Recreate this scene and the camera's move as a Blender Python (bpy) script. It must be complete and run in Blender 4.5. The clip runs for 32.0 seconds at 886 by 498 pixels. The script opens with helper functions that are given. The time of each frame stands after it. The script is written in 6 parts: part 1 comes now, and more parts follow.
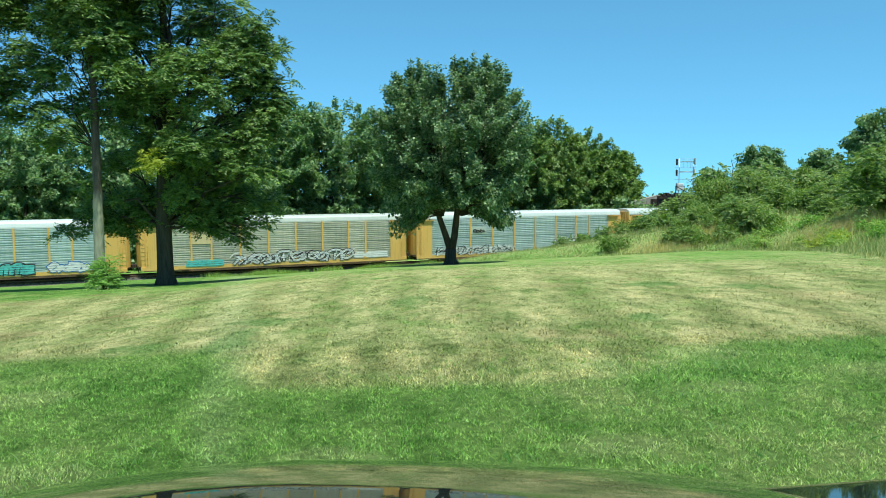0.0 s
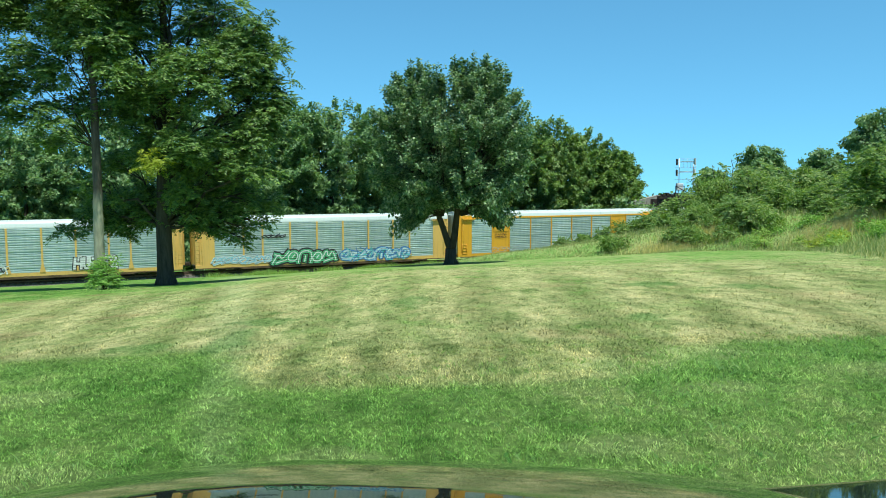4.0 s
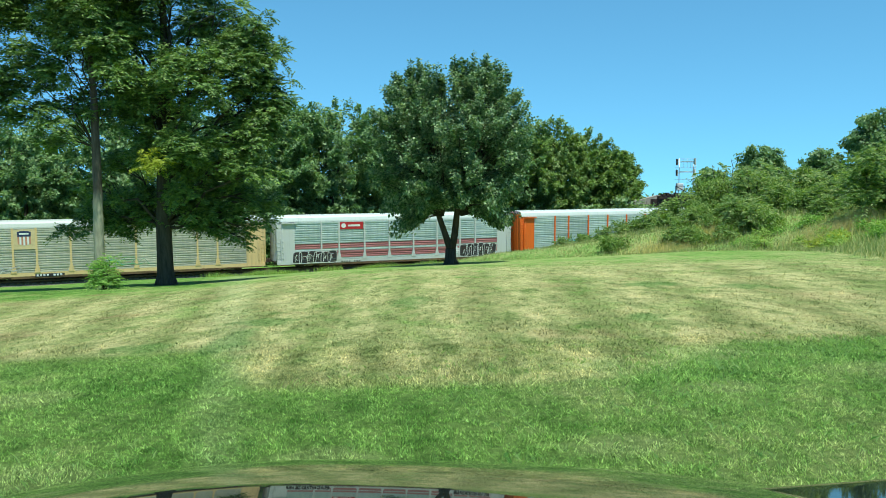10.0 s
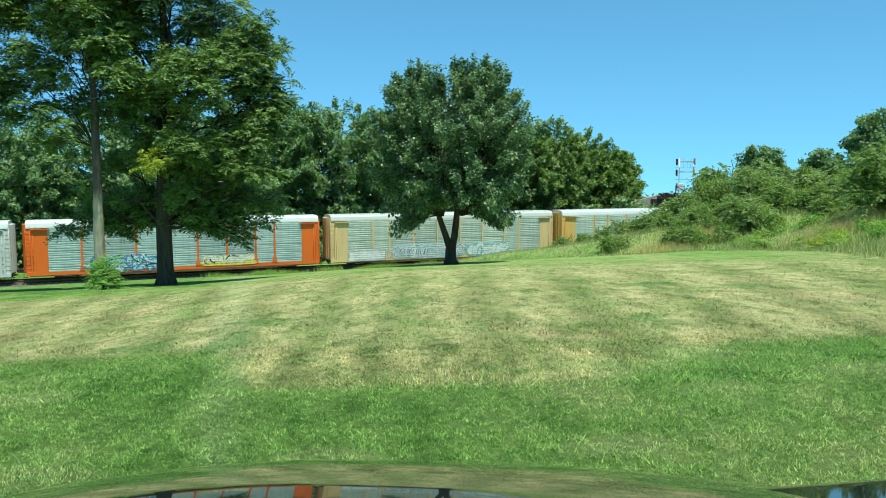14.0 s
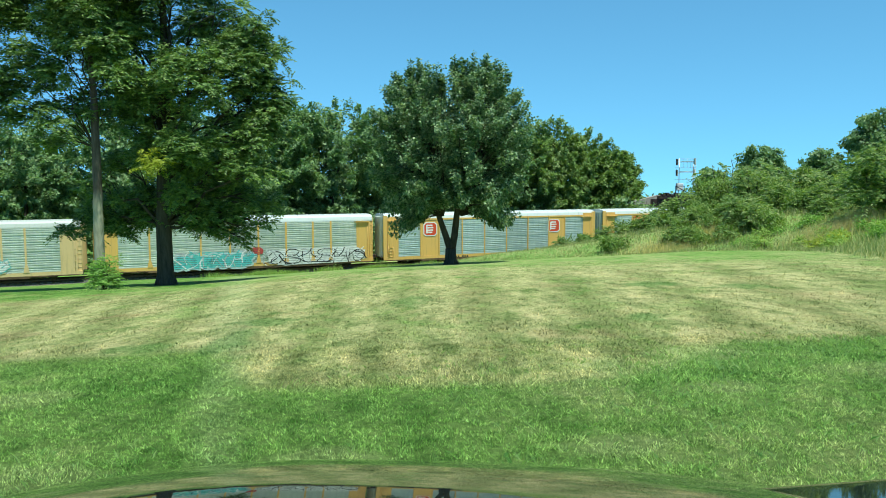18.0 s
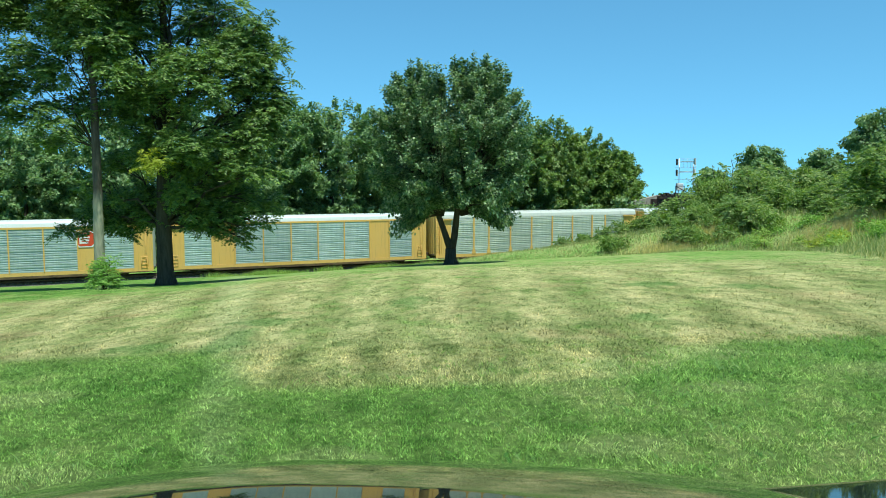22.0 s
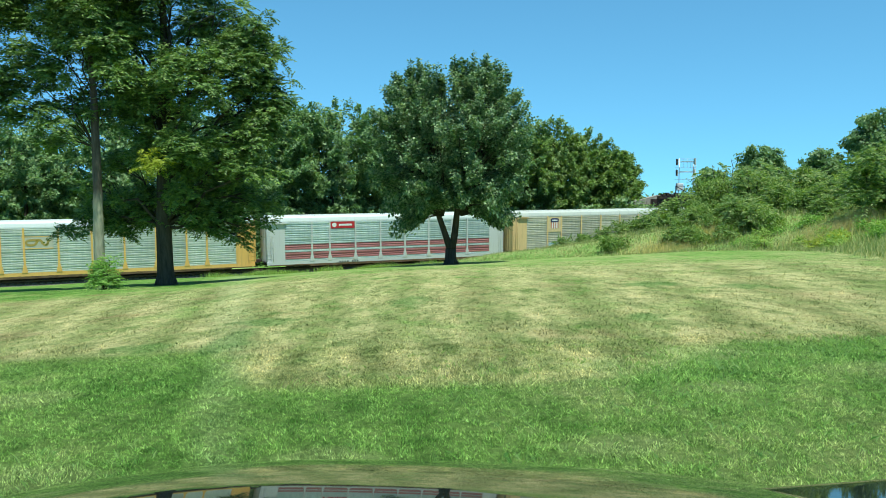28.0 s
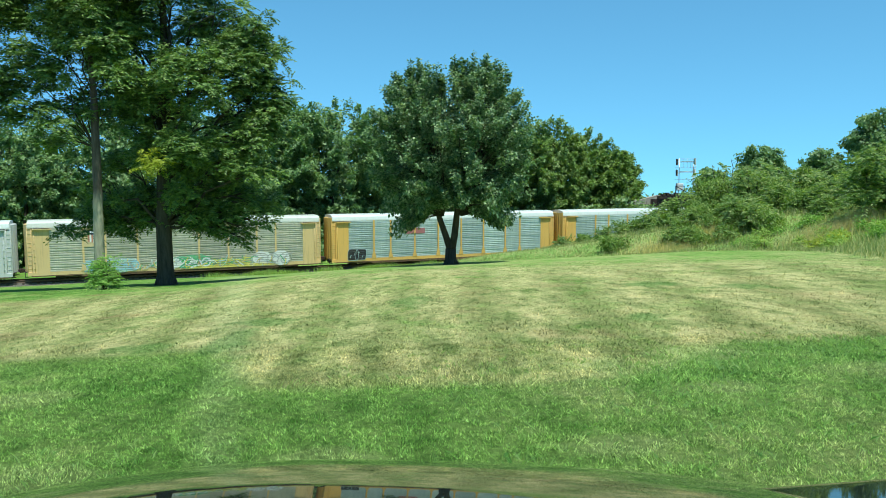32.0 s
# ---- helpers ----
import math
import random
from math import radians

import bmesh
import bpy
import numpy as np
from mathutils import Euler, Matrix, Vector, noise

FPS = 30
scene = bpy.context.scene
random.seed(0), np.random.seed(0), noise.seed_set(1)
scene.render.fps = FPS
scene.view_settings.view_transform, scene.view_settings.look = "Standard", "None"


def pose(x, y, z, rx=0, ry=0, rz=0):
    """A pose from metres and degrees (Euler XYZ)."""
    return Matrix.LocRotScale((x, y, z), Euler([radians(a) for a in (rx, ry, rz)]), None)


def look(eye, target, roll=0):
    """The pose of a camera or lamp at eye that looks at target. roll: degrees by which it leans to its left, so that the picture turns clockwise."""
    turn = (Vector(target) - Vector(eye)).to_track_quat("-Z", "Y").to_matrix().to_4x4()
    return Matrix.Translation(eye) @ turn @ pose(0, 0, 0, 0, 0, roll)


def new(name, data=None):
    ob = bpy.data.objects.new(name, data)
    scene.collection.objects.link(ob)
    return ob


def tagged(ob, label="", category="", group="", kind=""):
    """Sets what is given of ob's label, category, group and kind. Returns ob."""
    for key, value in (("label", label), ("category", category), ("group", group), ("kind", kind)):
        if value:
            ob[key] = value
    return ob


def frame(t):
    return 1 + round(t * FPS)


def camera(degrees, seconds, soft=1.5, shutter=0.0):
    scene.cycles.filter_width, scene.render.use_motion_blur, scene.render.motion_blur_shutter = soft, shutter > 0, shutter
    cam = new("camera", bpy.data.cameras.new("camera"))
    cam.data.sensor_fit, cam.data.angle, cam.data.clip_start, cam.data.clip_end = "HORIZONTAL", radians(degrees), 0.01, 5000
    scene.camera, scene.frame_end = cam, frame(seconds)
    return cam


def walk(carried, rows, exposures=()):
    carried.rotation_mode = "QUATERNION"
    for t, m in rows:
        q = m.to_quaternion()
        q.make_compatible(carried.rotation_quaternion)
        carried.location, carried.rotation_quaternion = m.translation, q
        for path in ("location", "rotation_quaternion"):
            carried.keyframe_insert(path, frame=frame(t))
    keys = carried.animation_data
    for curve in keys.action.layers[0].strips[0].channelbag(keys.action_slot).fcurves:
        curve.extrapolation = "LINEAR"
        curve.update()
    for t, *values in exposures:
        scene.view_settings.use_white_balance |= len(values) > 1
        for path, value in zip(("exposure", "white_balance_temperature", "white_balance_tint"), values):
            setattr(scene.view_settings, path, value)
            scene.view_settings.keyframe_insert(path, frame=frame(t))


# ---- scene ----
# camera: held still inside a parked car
cam = camera(60.0, 32.0, soft=0.9)
EYE = (0.0, 0.0, 1.4)
AIM = pose(EYE[0], EYE[1], EYE[2], 90 - 5.335, 0, 0)
walk(cam, [(0, AIM), (32, AIM)], [(0, 0.30, 6250, -4), (32, 0.30, 6250, -4)])

# ---- light ----
SUN_AZ, SUN_EL = radians(148), radians(71)      # azimuth clockwise from +y
world = bpy.data.worlds.new("world")
scene.world = world
world.use_nodes = True
wt = world.node_tree
sky = wt.nodes.new("ShaderNodeTexSky")
sky.sky_type = "NISHITA"
sky.sun_disc = False
sky.sun_elevation = SUN_EL
sky.sun_rotation = SUN_AZ
sky.altitude = 3000
sky.air_density = 0.8
sky.dust_density = 0.0
sky.ozone_density = 3.5
lift = wt.nodes.new("ShaderNodeMapping")  # a hill-top sky: no pale haze low down
lift.inputs["Location"].default_value = (0, 0, 0.10)
lift.inputs["Scale"].default_value = (1, 1, 0.6)
wt.links.new(wt.nodes.new("ShaderNodeTexCoord").outputs["Generated"], lift.inputs["Vector"])
wt.links.new(lift.outputs["Vector"], sky.inputs["Vector"])
tint = wt.nodes.new("ShaderNodeMix")      # the windscreen's blue-green cast on the sky
tint.data_type, tint.blend_type = "RGBA", "MULTIPLY"
tint.inputs[0].default_value = 1.0
tint.inputs[7].default_value = (0.79, 1.19, 1.12, 1)
wt.links.new(sky.outputs[0], tint.inputs[6])
wt.links.new(tint.outputs[2], wt.nodes["Background"].inputs[0])
wt.nodes["Background"].inputs[1].default_value = 0.145
sun_dir = Vector((math.sin(SUN_AZ) * math.cos(SUN_EL), math.cos(SUN_AZ) * math.cos(SUN_EL), math.sin(SUN_EL)))
sun = new("sun", bpy.data.lights.new("sun", "SUN"))
sun.data.energy, sun.data.angle, sun.data.color = 4.8, radians(0.53), (1.0, 0.95, 0.86)
sun.matrix_world = look(sun_dir * 60, (0, 0, 0))

# ---- material helpers ----
def mat(name, rough=0.6, metal=0.0, spec=0.5):
    m = bpy.data.materials.new(name)
    m.use_nodes = True
    b = m.node_tree.nodes["Principled BSDF"]
    b.inputs["Roughness"].default_value = rough
    b.inputs["Metallic"].default_value = metal
    b.inputs["Specular IOR Level"].default_value = spec
    return m, m.node_tree, b


def node(nt, kind, **kw):
    n = nt.nodes.new(kind)
    for k, v in kw.items():
        n.inputs[k.replace("_", " ")].default_value = v
    return n


def noise_tex(nt, vec, scale, detail=4.0, rough=0.6):
    n = node(nt, "ShaderNodeTexNoise", Scale=scale, Detail=detail, Roughness=rough)
    if vec is not None:
        nt.links.new(vec, n.inputs["Vector"])
    return n.outputs["Fac"]


def ramp(nt, fac, stops):
    r = nt.nodes.new("ShaderNodeValToRGB")
    while len(r.color_ramp.elements) < len(stops):
        r.color_ramp.elements.new(0.5)
    for e, (p, c) in zip(r.color_ramp.elements, stops):
        e.position = p
        e.color = (*c, 1) if len(c) == 3 else c
    nt.links.new(fac, r.inputs["Fac"])
    return r.outputs["Color"]


def mix(nt, fac, a, b, kind="MIX"):
    n = nt.nodes.new("ShaderNodeMix")
    n.data_type, n.blend_type = "RGBA", kind
    for sock, v in ((n.inputs[0], fac), (n.inputs[6], a), (n.inputs[7], b)):
        if hasattr(v, "links") or hasattr(v, "is_linked"):
            nt.links.new(v, sock)
        elif isinstance(v, (int, float)):
            sock.default_value = v
        else:
            sock.default_value = (*v, 1)
    return n.outputs[2]


def mathn(nt, op, a, b=0.0, c=0.0):
    n = nt.nodes.new("ShaderNodeMath")
    n.operation = op
    for s, v in zip(n.inputs, (a, b, c)):
        if isinstance(v, (int, float)):
            s.default_value = v
        else:
            nt.links.new(v, s)
    return n.outputs[0]


def coords(nt, kind="Object"):
    return nt.nodes.new("ShaderNodeTexCoord").outputs[kind]


def scaled(nt, vec, sx, sy, sz):
    n = nt.nodes.new("ShaderNodeMapping")
    n.inputs["Scale"].default_value = (sx, sy, sz)
    nt.links.new(vec, n.inputs["Vector"])
    return n.outputs["Vector"]


def bump(nt, b, height, strength, dist=0.02):
    n = node(nt, "ShaderNodeBump", Strength=strength, Distance=dist)
    nt.links.new(height, n.inputs["Height"])
    nt.links.new(n.outputs["Normal"], b.inputs["Normal"])


def painted(name, col, rough=0.45, rust=0.25, fade=0.25, dirt=(0.16, 0.12, 0.09)):
    """Weathered vehicle paint: fading, streaks of dirt, spots of rust."""
    m, nt, b = mat(name, rough)
    v = coords(nt)
    big = noise_tex(nt, v, 0.35, 5)
    pale = tuple(c + (0.75 - c) * 0.35 for c in col)
    c1 = mix(nt, mathn(nt, "MULTIPLY", big, fade), col, pale)
    streak = noise_tex(nt, scaled(nt, v, 3.0, 3.0, 0.25), 1.6, 6, 0.7)
    sf = ramp(nt, streak, [(0.52, (0, 0, 0)), (0.78, (1, 1, 1))])
    c2 = mix(nt, mathn(nt, "MULTIPLY", sf, rust + 0.15), c1, dirt)
    spot = noise_tex(nt, v, 7.0, 6, 0.75)
    pf = ramp(nt, spot, [(0.62, (0, 0, 0)), (0.72, (1, 1, 1))])
    c3 = mix(nt, mathn(nt, "MULTIPLY", pf, rust), c2, (0.13, 0.055, 0.03))
    nt.links.new(c3, b.inputs["Base Color"])
    bump(nt, b, spot, 0.15, 0.01)
    return m


def leafy(name, cols, rough=0.45, trans=0.35, gloss=0.4):
    """Leaf surface: colour varies leaf by leaf and clump by clump, light shines through."""
    m = bpy.data.materials.new(name)
    m.use_nodes = True
    nt = m.node_tree
    b = nt.nodes["Principled BSDF"]
    b.inputs["Roughness"].default_value = rough
    b.inputs["Specular IOR Level"].default_value = gloss
    geo = nt.nodes.new("ShaderNodeNewGeometry")
    isl = geo.outputs["Random Per Island"]
    v = coords(nt)
    clump = noise_tex(nt, v, 0.6, 3)
    f = mathn(nt, "ADD", mathn(nt, "MULTIPLY", isl, 0.55), mathn(nt, "MULTIPLY", clump, 0.5))
    c = ramp(nt, f, [(0.15, cols[0]), (0.5, cols[1]), (0.85, cols[2])])
    nt.links.new(c, b.inputs["Base Color"])
    tr = nt.nodes.new("ShaderNodeBsdfTranslucent")
    nt.links.new(mix(nt, 1.0, c, (1.5, 1.6, 0.6), "MULTIPLY"), tr.inputs["Color"])
    ms = nt.nodes.new("ShaderNodeMixShader")
    ms.inputs[0].default_value = trans
    nt.links.new(b.outputs[0], ms.inputs[1])
    nt.links.new(tr.outputs[0], ms.inputs[2])
    nt.links.new(ms.outputs[0], nt.nodes["Material Output"].inputs["Surface"])
    return m


# ---- mesh helpers ----
def mesh_np(name, verts, faces, material=None, smooth=False):
    """A mesh from arrays of vertices (N,3) and faces (M,3) or (M,4)."""
    verts, faces = np.asarray(verts, np.float32), np.asarray(faces, np.int32)
    me = bpy.data.meshes.new(name)
    k = faces.shape[1]
    me.vertices.add(len(verts))
    me.vertices.foreach_set("co", verts.ravel())
    me.loops.add(faces.size)
    me.loops.foreach_set("vertex_index", faces.ravel())
    me.polygons.add(len(faces))
    me.polygons.foreach_set("loop_start", np.arange(0, faces.size, k, dtype=np.int32))
    me.polygons.foreach_set("use_smooth", np.full(len(faces), smooth))
    me.update(calc_edges=True)
    if material:
        me.materials.append(material)
    return me


def part(name, data, material, parent, label=""):
    """Links a bmesh or a mesh as one object under a thing or a part."""
    if isinstance(data, bmesh.types.BMesh):
        me = bpy.data.meshes.new(name)
        data.to_mesh(me)
        data.free()
    else:
        me = data
    if material and not me.materials:
        me.materials.append(material)
    ob = new(name, me)
    ob.parent = parent
    return tagged(ob, label)


def thing(name, data, material, label, category, group="", kind=""):
    ob = part(name, data, material, None) if data is not None else new(name)
    return tagged(ob, label, category, group, kind)


def add_box(bm, x0, x1, y0, y1, z0, z1, bevel=0.0):
    vs = [bm.verts.new((x, y, z)) for x in (x0, x1) for y in (y0, y1) for z in (z0, z1)]
    fs = [bm.faces.new([vs[i] for i in q]) for q in
          ((0, 1, 3, 2), (4, 6, 7, 5), (0, 4, 5, 1), (2, 3, 7, 6), (0, 2, 6, 4), (1, 5, 7, 3))]
    if bevel:
        es = list({e for f in fs for e in f.edges})
        bmesh.ops.bevel(bm, geom=es, offset=bevel, segments=1, affect="EDGES")
    return fs


def box(x0, x1, y0, y1, z0, z1, bevel=0.0):
    bm = bmesh.new()
    add_box(bm, x0, x1, y0, y1, z0, z1, bevel)
    return bm


def prism(bm, prof, axis, a, b):
    """Extrudes a closed outline of 2D points from a to b along an axis (0, 1 or 2)."""
    def at(p, s):
        q = [p[0], p[1]]
        q.insert(axis, s)
        return bm.verts.new(q)
    r0, r1 = [at(p, a) for p in prof], [at(p, b) for p in prof]
    n = len(prof)
    for i in range(n):
        bm.faces.new((r0[i], r0[(i + 1) % n], r1[(i + 1) % n], r1[i]))
    bm.faces.new(r0[::-1]), bm.faces.new(r1)
    bmesh.ops.recalc_face_normals(bm, faces=bm.faces)
    return bm


def add_tube(bm, pts, radii, sides=8):
    """A tapered tube along points."""
    rings = []
    for i, p in enumerate(pts):
        p = Vector(p)
        d = (Vector(pts[min(i + 1, len(pts) - 1)]) - Vector(pts[max(i - 1, 0)])).normalized()
        u = d.cross(Vector((0.31, 0.95, 0.05))).normalized()
        w = d.cross(u)
        r = radii[i]
        rings.append([bm.verts.new(p + (u * math.cos(a) + w * math.sin(a)) * r)
                      for a in (2 * math.pi * k / sides for k in range(sides))])
    for a, b in zip(rings, rings[1:]):
        for k in range(sides):
            f = bm.faces.new((a[k], a[(k + 1) % sides], b[(k + 1) % sides], b[k]))
            f.smooth = True
    bm.faces.new(rings[0][::-1]), bm.faces.new(rings[-1])
    return bm


def tube(pts, radii, sides=8):
    if isinstance(radii, (int, float)):
        radii = [radii] * len(pts)
    return add_tube(bmesh.new(), pts, radii, sides)


def add_cyl(bm, c, axis, r, h, sides=12):
    c, d = Vector(c), Vector(axis).normalized() * h / 2
    return add_tube(bm, [c - d, c + d], [r, r], sides)


# ---- the lie of the land ----
TH = radians(23.26)                    # the track's heading from +x
TC, TS = math.cos(TH), math.sin(TH)
FACE_Y = 85.4                          # where the train's near side crosses x = 0
BED = -8.45                            # ground level at the track


def smooth01(t):
    t = np.clip(t, 0, 1)
    return t * t * (3 - 2 * t)


def off_track(x, y):
    """Distance from the near side of the train towards the camera."""
    return x * TS - (y - FACE_Y) * TC


def bank_edge(y):
    return np.interp(y, [-20, 10, 20, 29, 38, 46, 52, 58, 64, 68, 74, 90], [12, 13, 14.5, 17, 20, 21.5, 21.5, 19.5, 14, 7, -2, -20])


def ground_z(x, y):
    x, y = np.asarray(x, float), np.asarray(y, float)
    d = off_track(x, y)
    t = np.clip(d, -40, 140) / 78.46
    hill = BED + 0.1077 * np.clip(d, 0, 160) + (0.70 - 0.36 * smooth01((-x - 2) / 12)) * 4 * np.clip(t, 0, 1) * (1 - np.clip(t, 0, 1))
    flat = smooth01((d - 0.5) / 5.0)
    z = BED + (hill - BED) * flat
    z = z - 0.035 * np.clip(-d - 75, 0, None)
    e = x - bank_edge(y)
    rise = 2.7 * smooth01(e / 13.0) * (0.35 + 0.65 * smooth01((x - 8) / 20.0))
    z = z + rise * smooth01((d - 3.0) / 8.0)
    z = z + 0.05 * np.sin(x * 0.31 + 1.3) * np.sin(y * 0.23 + 0.4) * smooth01((y - 4) / 8)
    return z


def gz(x, y):
    return float(ground_z(x, y))

# ---- materials ----
def lawn_material(name="lawn", blades=False):
    """Mown grass: lush close by, parched further off with darker mower lanes, green again along the far edge."""
    m, nt, b = mat(name, 0.7 if blades else 0.95, 0.0, 0.25 if blades else 0.04)
    v = coords(nt)
    sep = nt.nodes.new("ShaderNodeSeparateXYZ")
    nt.links.new(v, sep.inputs[0])
    x, y = sep.outputs[0], sep.outputs[1]

    def mr(val, a0, a1, b0=0.0, b1=1.0, soft=True):
        n = nt.nodes.new("ShaderNodeMapRange")
        if soft:
            n.interpolation_type = "SMOOTHSTEP"
        nt.links.new(val, n.inputs[0])
        for k, q in zip((1, 2, 3, 4), (a0, a1, b0, b1)):
            n.inputs[k].default_value = q
        return n.outputs[0]

    def add(*q):
        out = q[0]
        for w in q[1:]:
            out = mathn(nt, "ADD", out, w)
        return out

    def mul(a, c):
        return mathn(nt, "MULTIPLY", a, c)

    def off(n, k):
        return mul(mathn(nt, "SUBTRACT", n, 0.5), k)

    big = noise_tex(nt, v, 0.22, 4, 0.55)
    med = noise_tex(nt, scaled(nt, v, 1.0, 0.5, 0.5), 1.0, 5, 0.65)
    tuft = noise_tex(nt, scaled(nt, v, 3.2, 1.3, 2.0), 1.0, 5, 0.7)
    fine = noise_tex(nt, v, 14.0, 5, 0.75)
    speck = noise_tex(nt, scaled(nt, v, 60, 30, 30), 1.0, 4, 0.8)
    # ragged edge between the lush strip and the parched lawn
    edge = add(mr(x, 1.0, 3.9, 6.7, 8.75), mr(x, -3.1, -1.5, 2.6, 0.0), off(med, 1.5), off(tuft, 1.3))
    past = mathn(nt, "SUBTRACT", y, edge)
    past = mathn(nt, "DIVIDE", past, mr(x, -2.5, 0.5, 0.7, 0.33))
    dryland = mr(past, -1.0, 1.0)
    # mower lanes fan out from the street
    fan = mathn(nt, "DIVIDE", add(x, off(med, 0.5), off(big, 1.2)), add(y, 10.0, mr(x, -2.0, 2.0, -4.0, 4.0)))
    lane = mathn(nt, "SINE", mul(add(fan, 0.022), 2 * math.pi / 0.0675))
    wide = mathn(nt, "SINE", mul(add(fan, 0.05), 2 * math.pi / 0.19))
    lane = mul(lane, mr(y, 20.0, 32.0, 1.0, 0.35))
    far = mr(add(y, off(big, 6.0), mr(x, -14.0, -4.0, 5.0, 0.0)), 29.5, 35.5, 1.0, 0.46)
    dry = mul(mul(dryland, far), add(0.64, mul(lane, 0.07), mul(wide, 0.04)))
    dry = mathn(nt, "SUBTRACT", dry, mul(mr(x, -17.0, -9.0, 0.3, 0.0), mr(y, 23.0, 30.0)))
    right = mr(add(mathn(nt, "SUBTRACT", x, mul(y, 0.16)), off(med, 4.0)), 5.5, 9.5, 0.0, 1.0)
    dry = mul(dry, mathn(nt, "SUBTRACT", 1.0, mul(right, 0.22)))
    dry = add(dry, off(big, 0.9), mul(off(med, 1.3), add(0.5, mul(dryland, 0.5))), mul(off(tuft, 1.1), add(0.5, mul(dryland, 0.5))), off(fine, 0.45))
    # yellower, thinner growth in parts of the lush strip
    thin = mul(mathn(nt, "SUBTRACT", 1.0, dryland), add(mr(x, -4.5, -1.0, 0.12, 0.0), mr(y, 3.2, 4.6, 0.05, 0.0), 0.13, mr(x, -0.5, 2.0, 0.0, 0.12)))
    dry = add(dry, thin)
    col = ramp(nt, dry, [(0.0, (0.13, 0.252, 0.051)), (0.22, (0.226, 0.353, 0.09)), (0.45, (0.325, 0.37, 0.142)), (0.68, (0.41, 0.41, 0.182)), (0.98, (0.52, 0.475, 0.232))])
    # the lanes where the wheels pressed the stalks are duller and browner
    press = mul(ramp(nt, add(0.46, mul(lane, -0.27), off(tuft, 1.8), off(med, 1.2)), [(0.45, (0, 0, 0)), (0.75, (1, 1, 1))]), mul(dryland, mr(y, 24.0, 34.0, 0.75, 0.25)))
    col = mix(nt, press, col, mix(nt, 1.0, col, (0.60, 0.64, 0.56), "MULTIPLY"))
    # small bleached and dark patches all through the parched part
    mott = noise_tex(nt, scaled(nt, v, 2.4, 0.62, 1.0), 1.0, 6, 0.72)
    patchy = ramp(nt, mott, [(0.35, (0.46, 0.54, 0.42)), (0.47, (0.90, 0.92, 0.88)), (0.62, (1.20, 1.14, 1.16))])
    col = mix(nt, mul(dryland, mr(y, 26.0, 40.0, 0.9, 0.3)), col, mix(nt, 1.0, col, patchy, "MULTIPLY"))
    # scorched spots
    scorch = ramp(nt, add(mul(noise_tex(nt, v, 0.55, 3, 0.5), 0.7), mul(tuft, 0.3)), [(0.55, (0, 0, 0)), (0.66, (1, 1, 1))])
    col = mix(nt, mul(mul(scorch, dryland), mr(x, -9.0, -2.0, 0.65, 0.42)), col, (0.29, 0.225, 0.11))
    # lush islands in the parched lawn, and pale ones close by
    for tone_col, amount, spots in (((0.13, 0.24, 0.065), 0.62, ((-2.95, 12.6, 0.65, 0.7), (-2.9, 10.3, 0.32, 1.5), (-3.9, 9.9, 0.7, 0.5), (5.0, 18.6, 0.75, 1.0), (6.5, 16.8, 0.7, 1.0), (3.15, 11.6, 0.35, 0.7), (-0.75, 16.2, 0.5, 1.5))),
                                    ((0.42, 0.47, 0.20), 0.55, ((-3.8, 6.7, 0.5, 0.5), (-0.75, 4.55, 0.5, 0.35), (2.35, 6.3, 0.35, 0.3), (1.75, 7.4, 0.6, 0.5), (2.7, 8.0, 0.7, 0.5), (3.9, 6.9, 0.6, 0.5), (1.15, 4.7, 0.45, 0.3), (-2.6, 4.4, 0.6, 0.3)))):
        for cx, cy, rx, ry in spots:
            ex = mathn(nt, "DIVIDE", mathn(nt, "SUBTRACT", x, cx), rx)
            ey = mathn(nt, "DIVIDE", mathn(nt, "SUBTRACT", y, cy), ry)
            rr = add(mul(ex, ex), mul(ey, ey), off(med, 2.0), off(tuft, 3.0))
            col = mix(nt, mul(ramp(nt, rr, [(0.3, (1, 1, 1)), (1.2, (0, 0, 0))]), amount), col, tone_col)
    # windscreen reflection painted on the lawn as a pale streak
    glare = mathn(nt, "ABSOLUTE", add(x, mul(y, 0.263), 0.2, off(med, 0.5)))
    glare = mathn(nt, "DIVIDE", glare, add(0.10, mul(y, 0.03)))
    col = mix(nt, mul(ramp(nt, glare, [(0.2, (1, 1, 1)), (1.0, (0, 0, 0))]), 0.26), col, (0.46, 0.52, 0.26))
    # tussocks: shade in the hollows between them, painted by noise
    hollow_shade = ramp(nt, add(mul(tuft, 0.55), mul(fine, 0.45)), [(0.36, (0.50, 0.58, 0.48)), (0.52, (1.0, 1.0, 1.0)), (0.66, (1.22, 1.17, 1.22))])
    col = mix(nt, mr(y, 16.0, 36.0, 1.0, 0.4), col, mix(nt, 1.0, col, hollow_shade, "MULTIPLY"))
    if blades:
        geo = nt.nodes.new("ShaderNodeNewGeometry")
        tone = ramp(nt, geo.outputs["Random Per Island"], [(0.0, (0.34, 0.42, 0.34)), (0.35, (0.95, 1.02, 0.92)), (0.7, (2.1, 2.05, 1.95)), (0.9, (2.6, 2.45, 2.5)), (1.0, (3.3, 3.05, 3.5))])
        col = mix(nt, 1.0, col, tone, "MULTIPLY")
        # the short parched blades further off are duller
        col = mix(nt, mr(y, 5.0, 11.0), col, mix(nt, 1.0, col, (0.76, 0.76, 0.74), "MULTIPLY"))
        nt.links.new(col, b.inputs["Base Color"])
        tr = nt.nodes.new("ShaderNodeBsdfTranslucent")
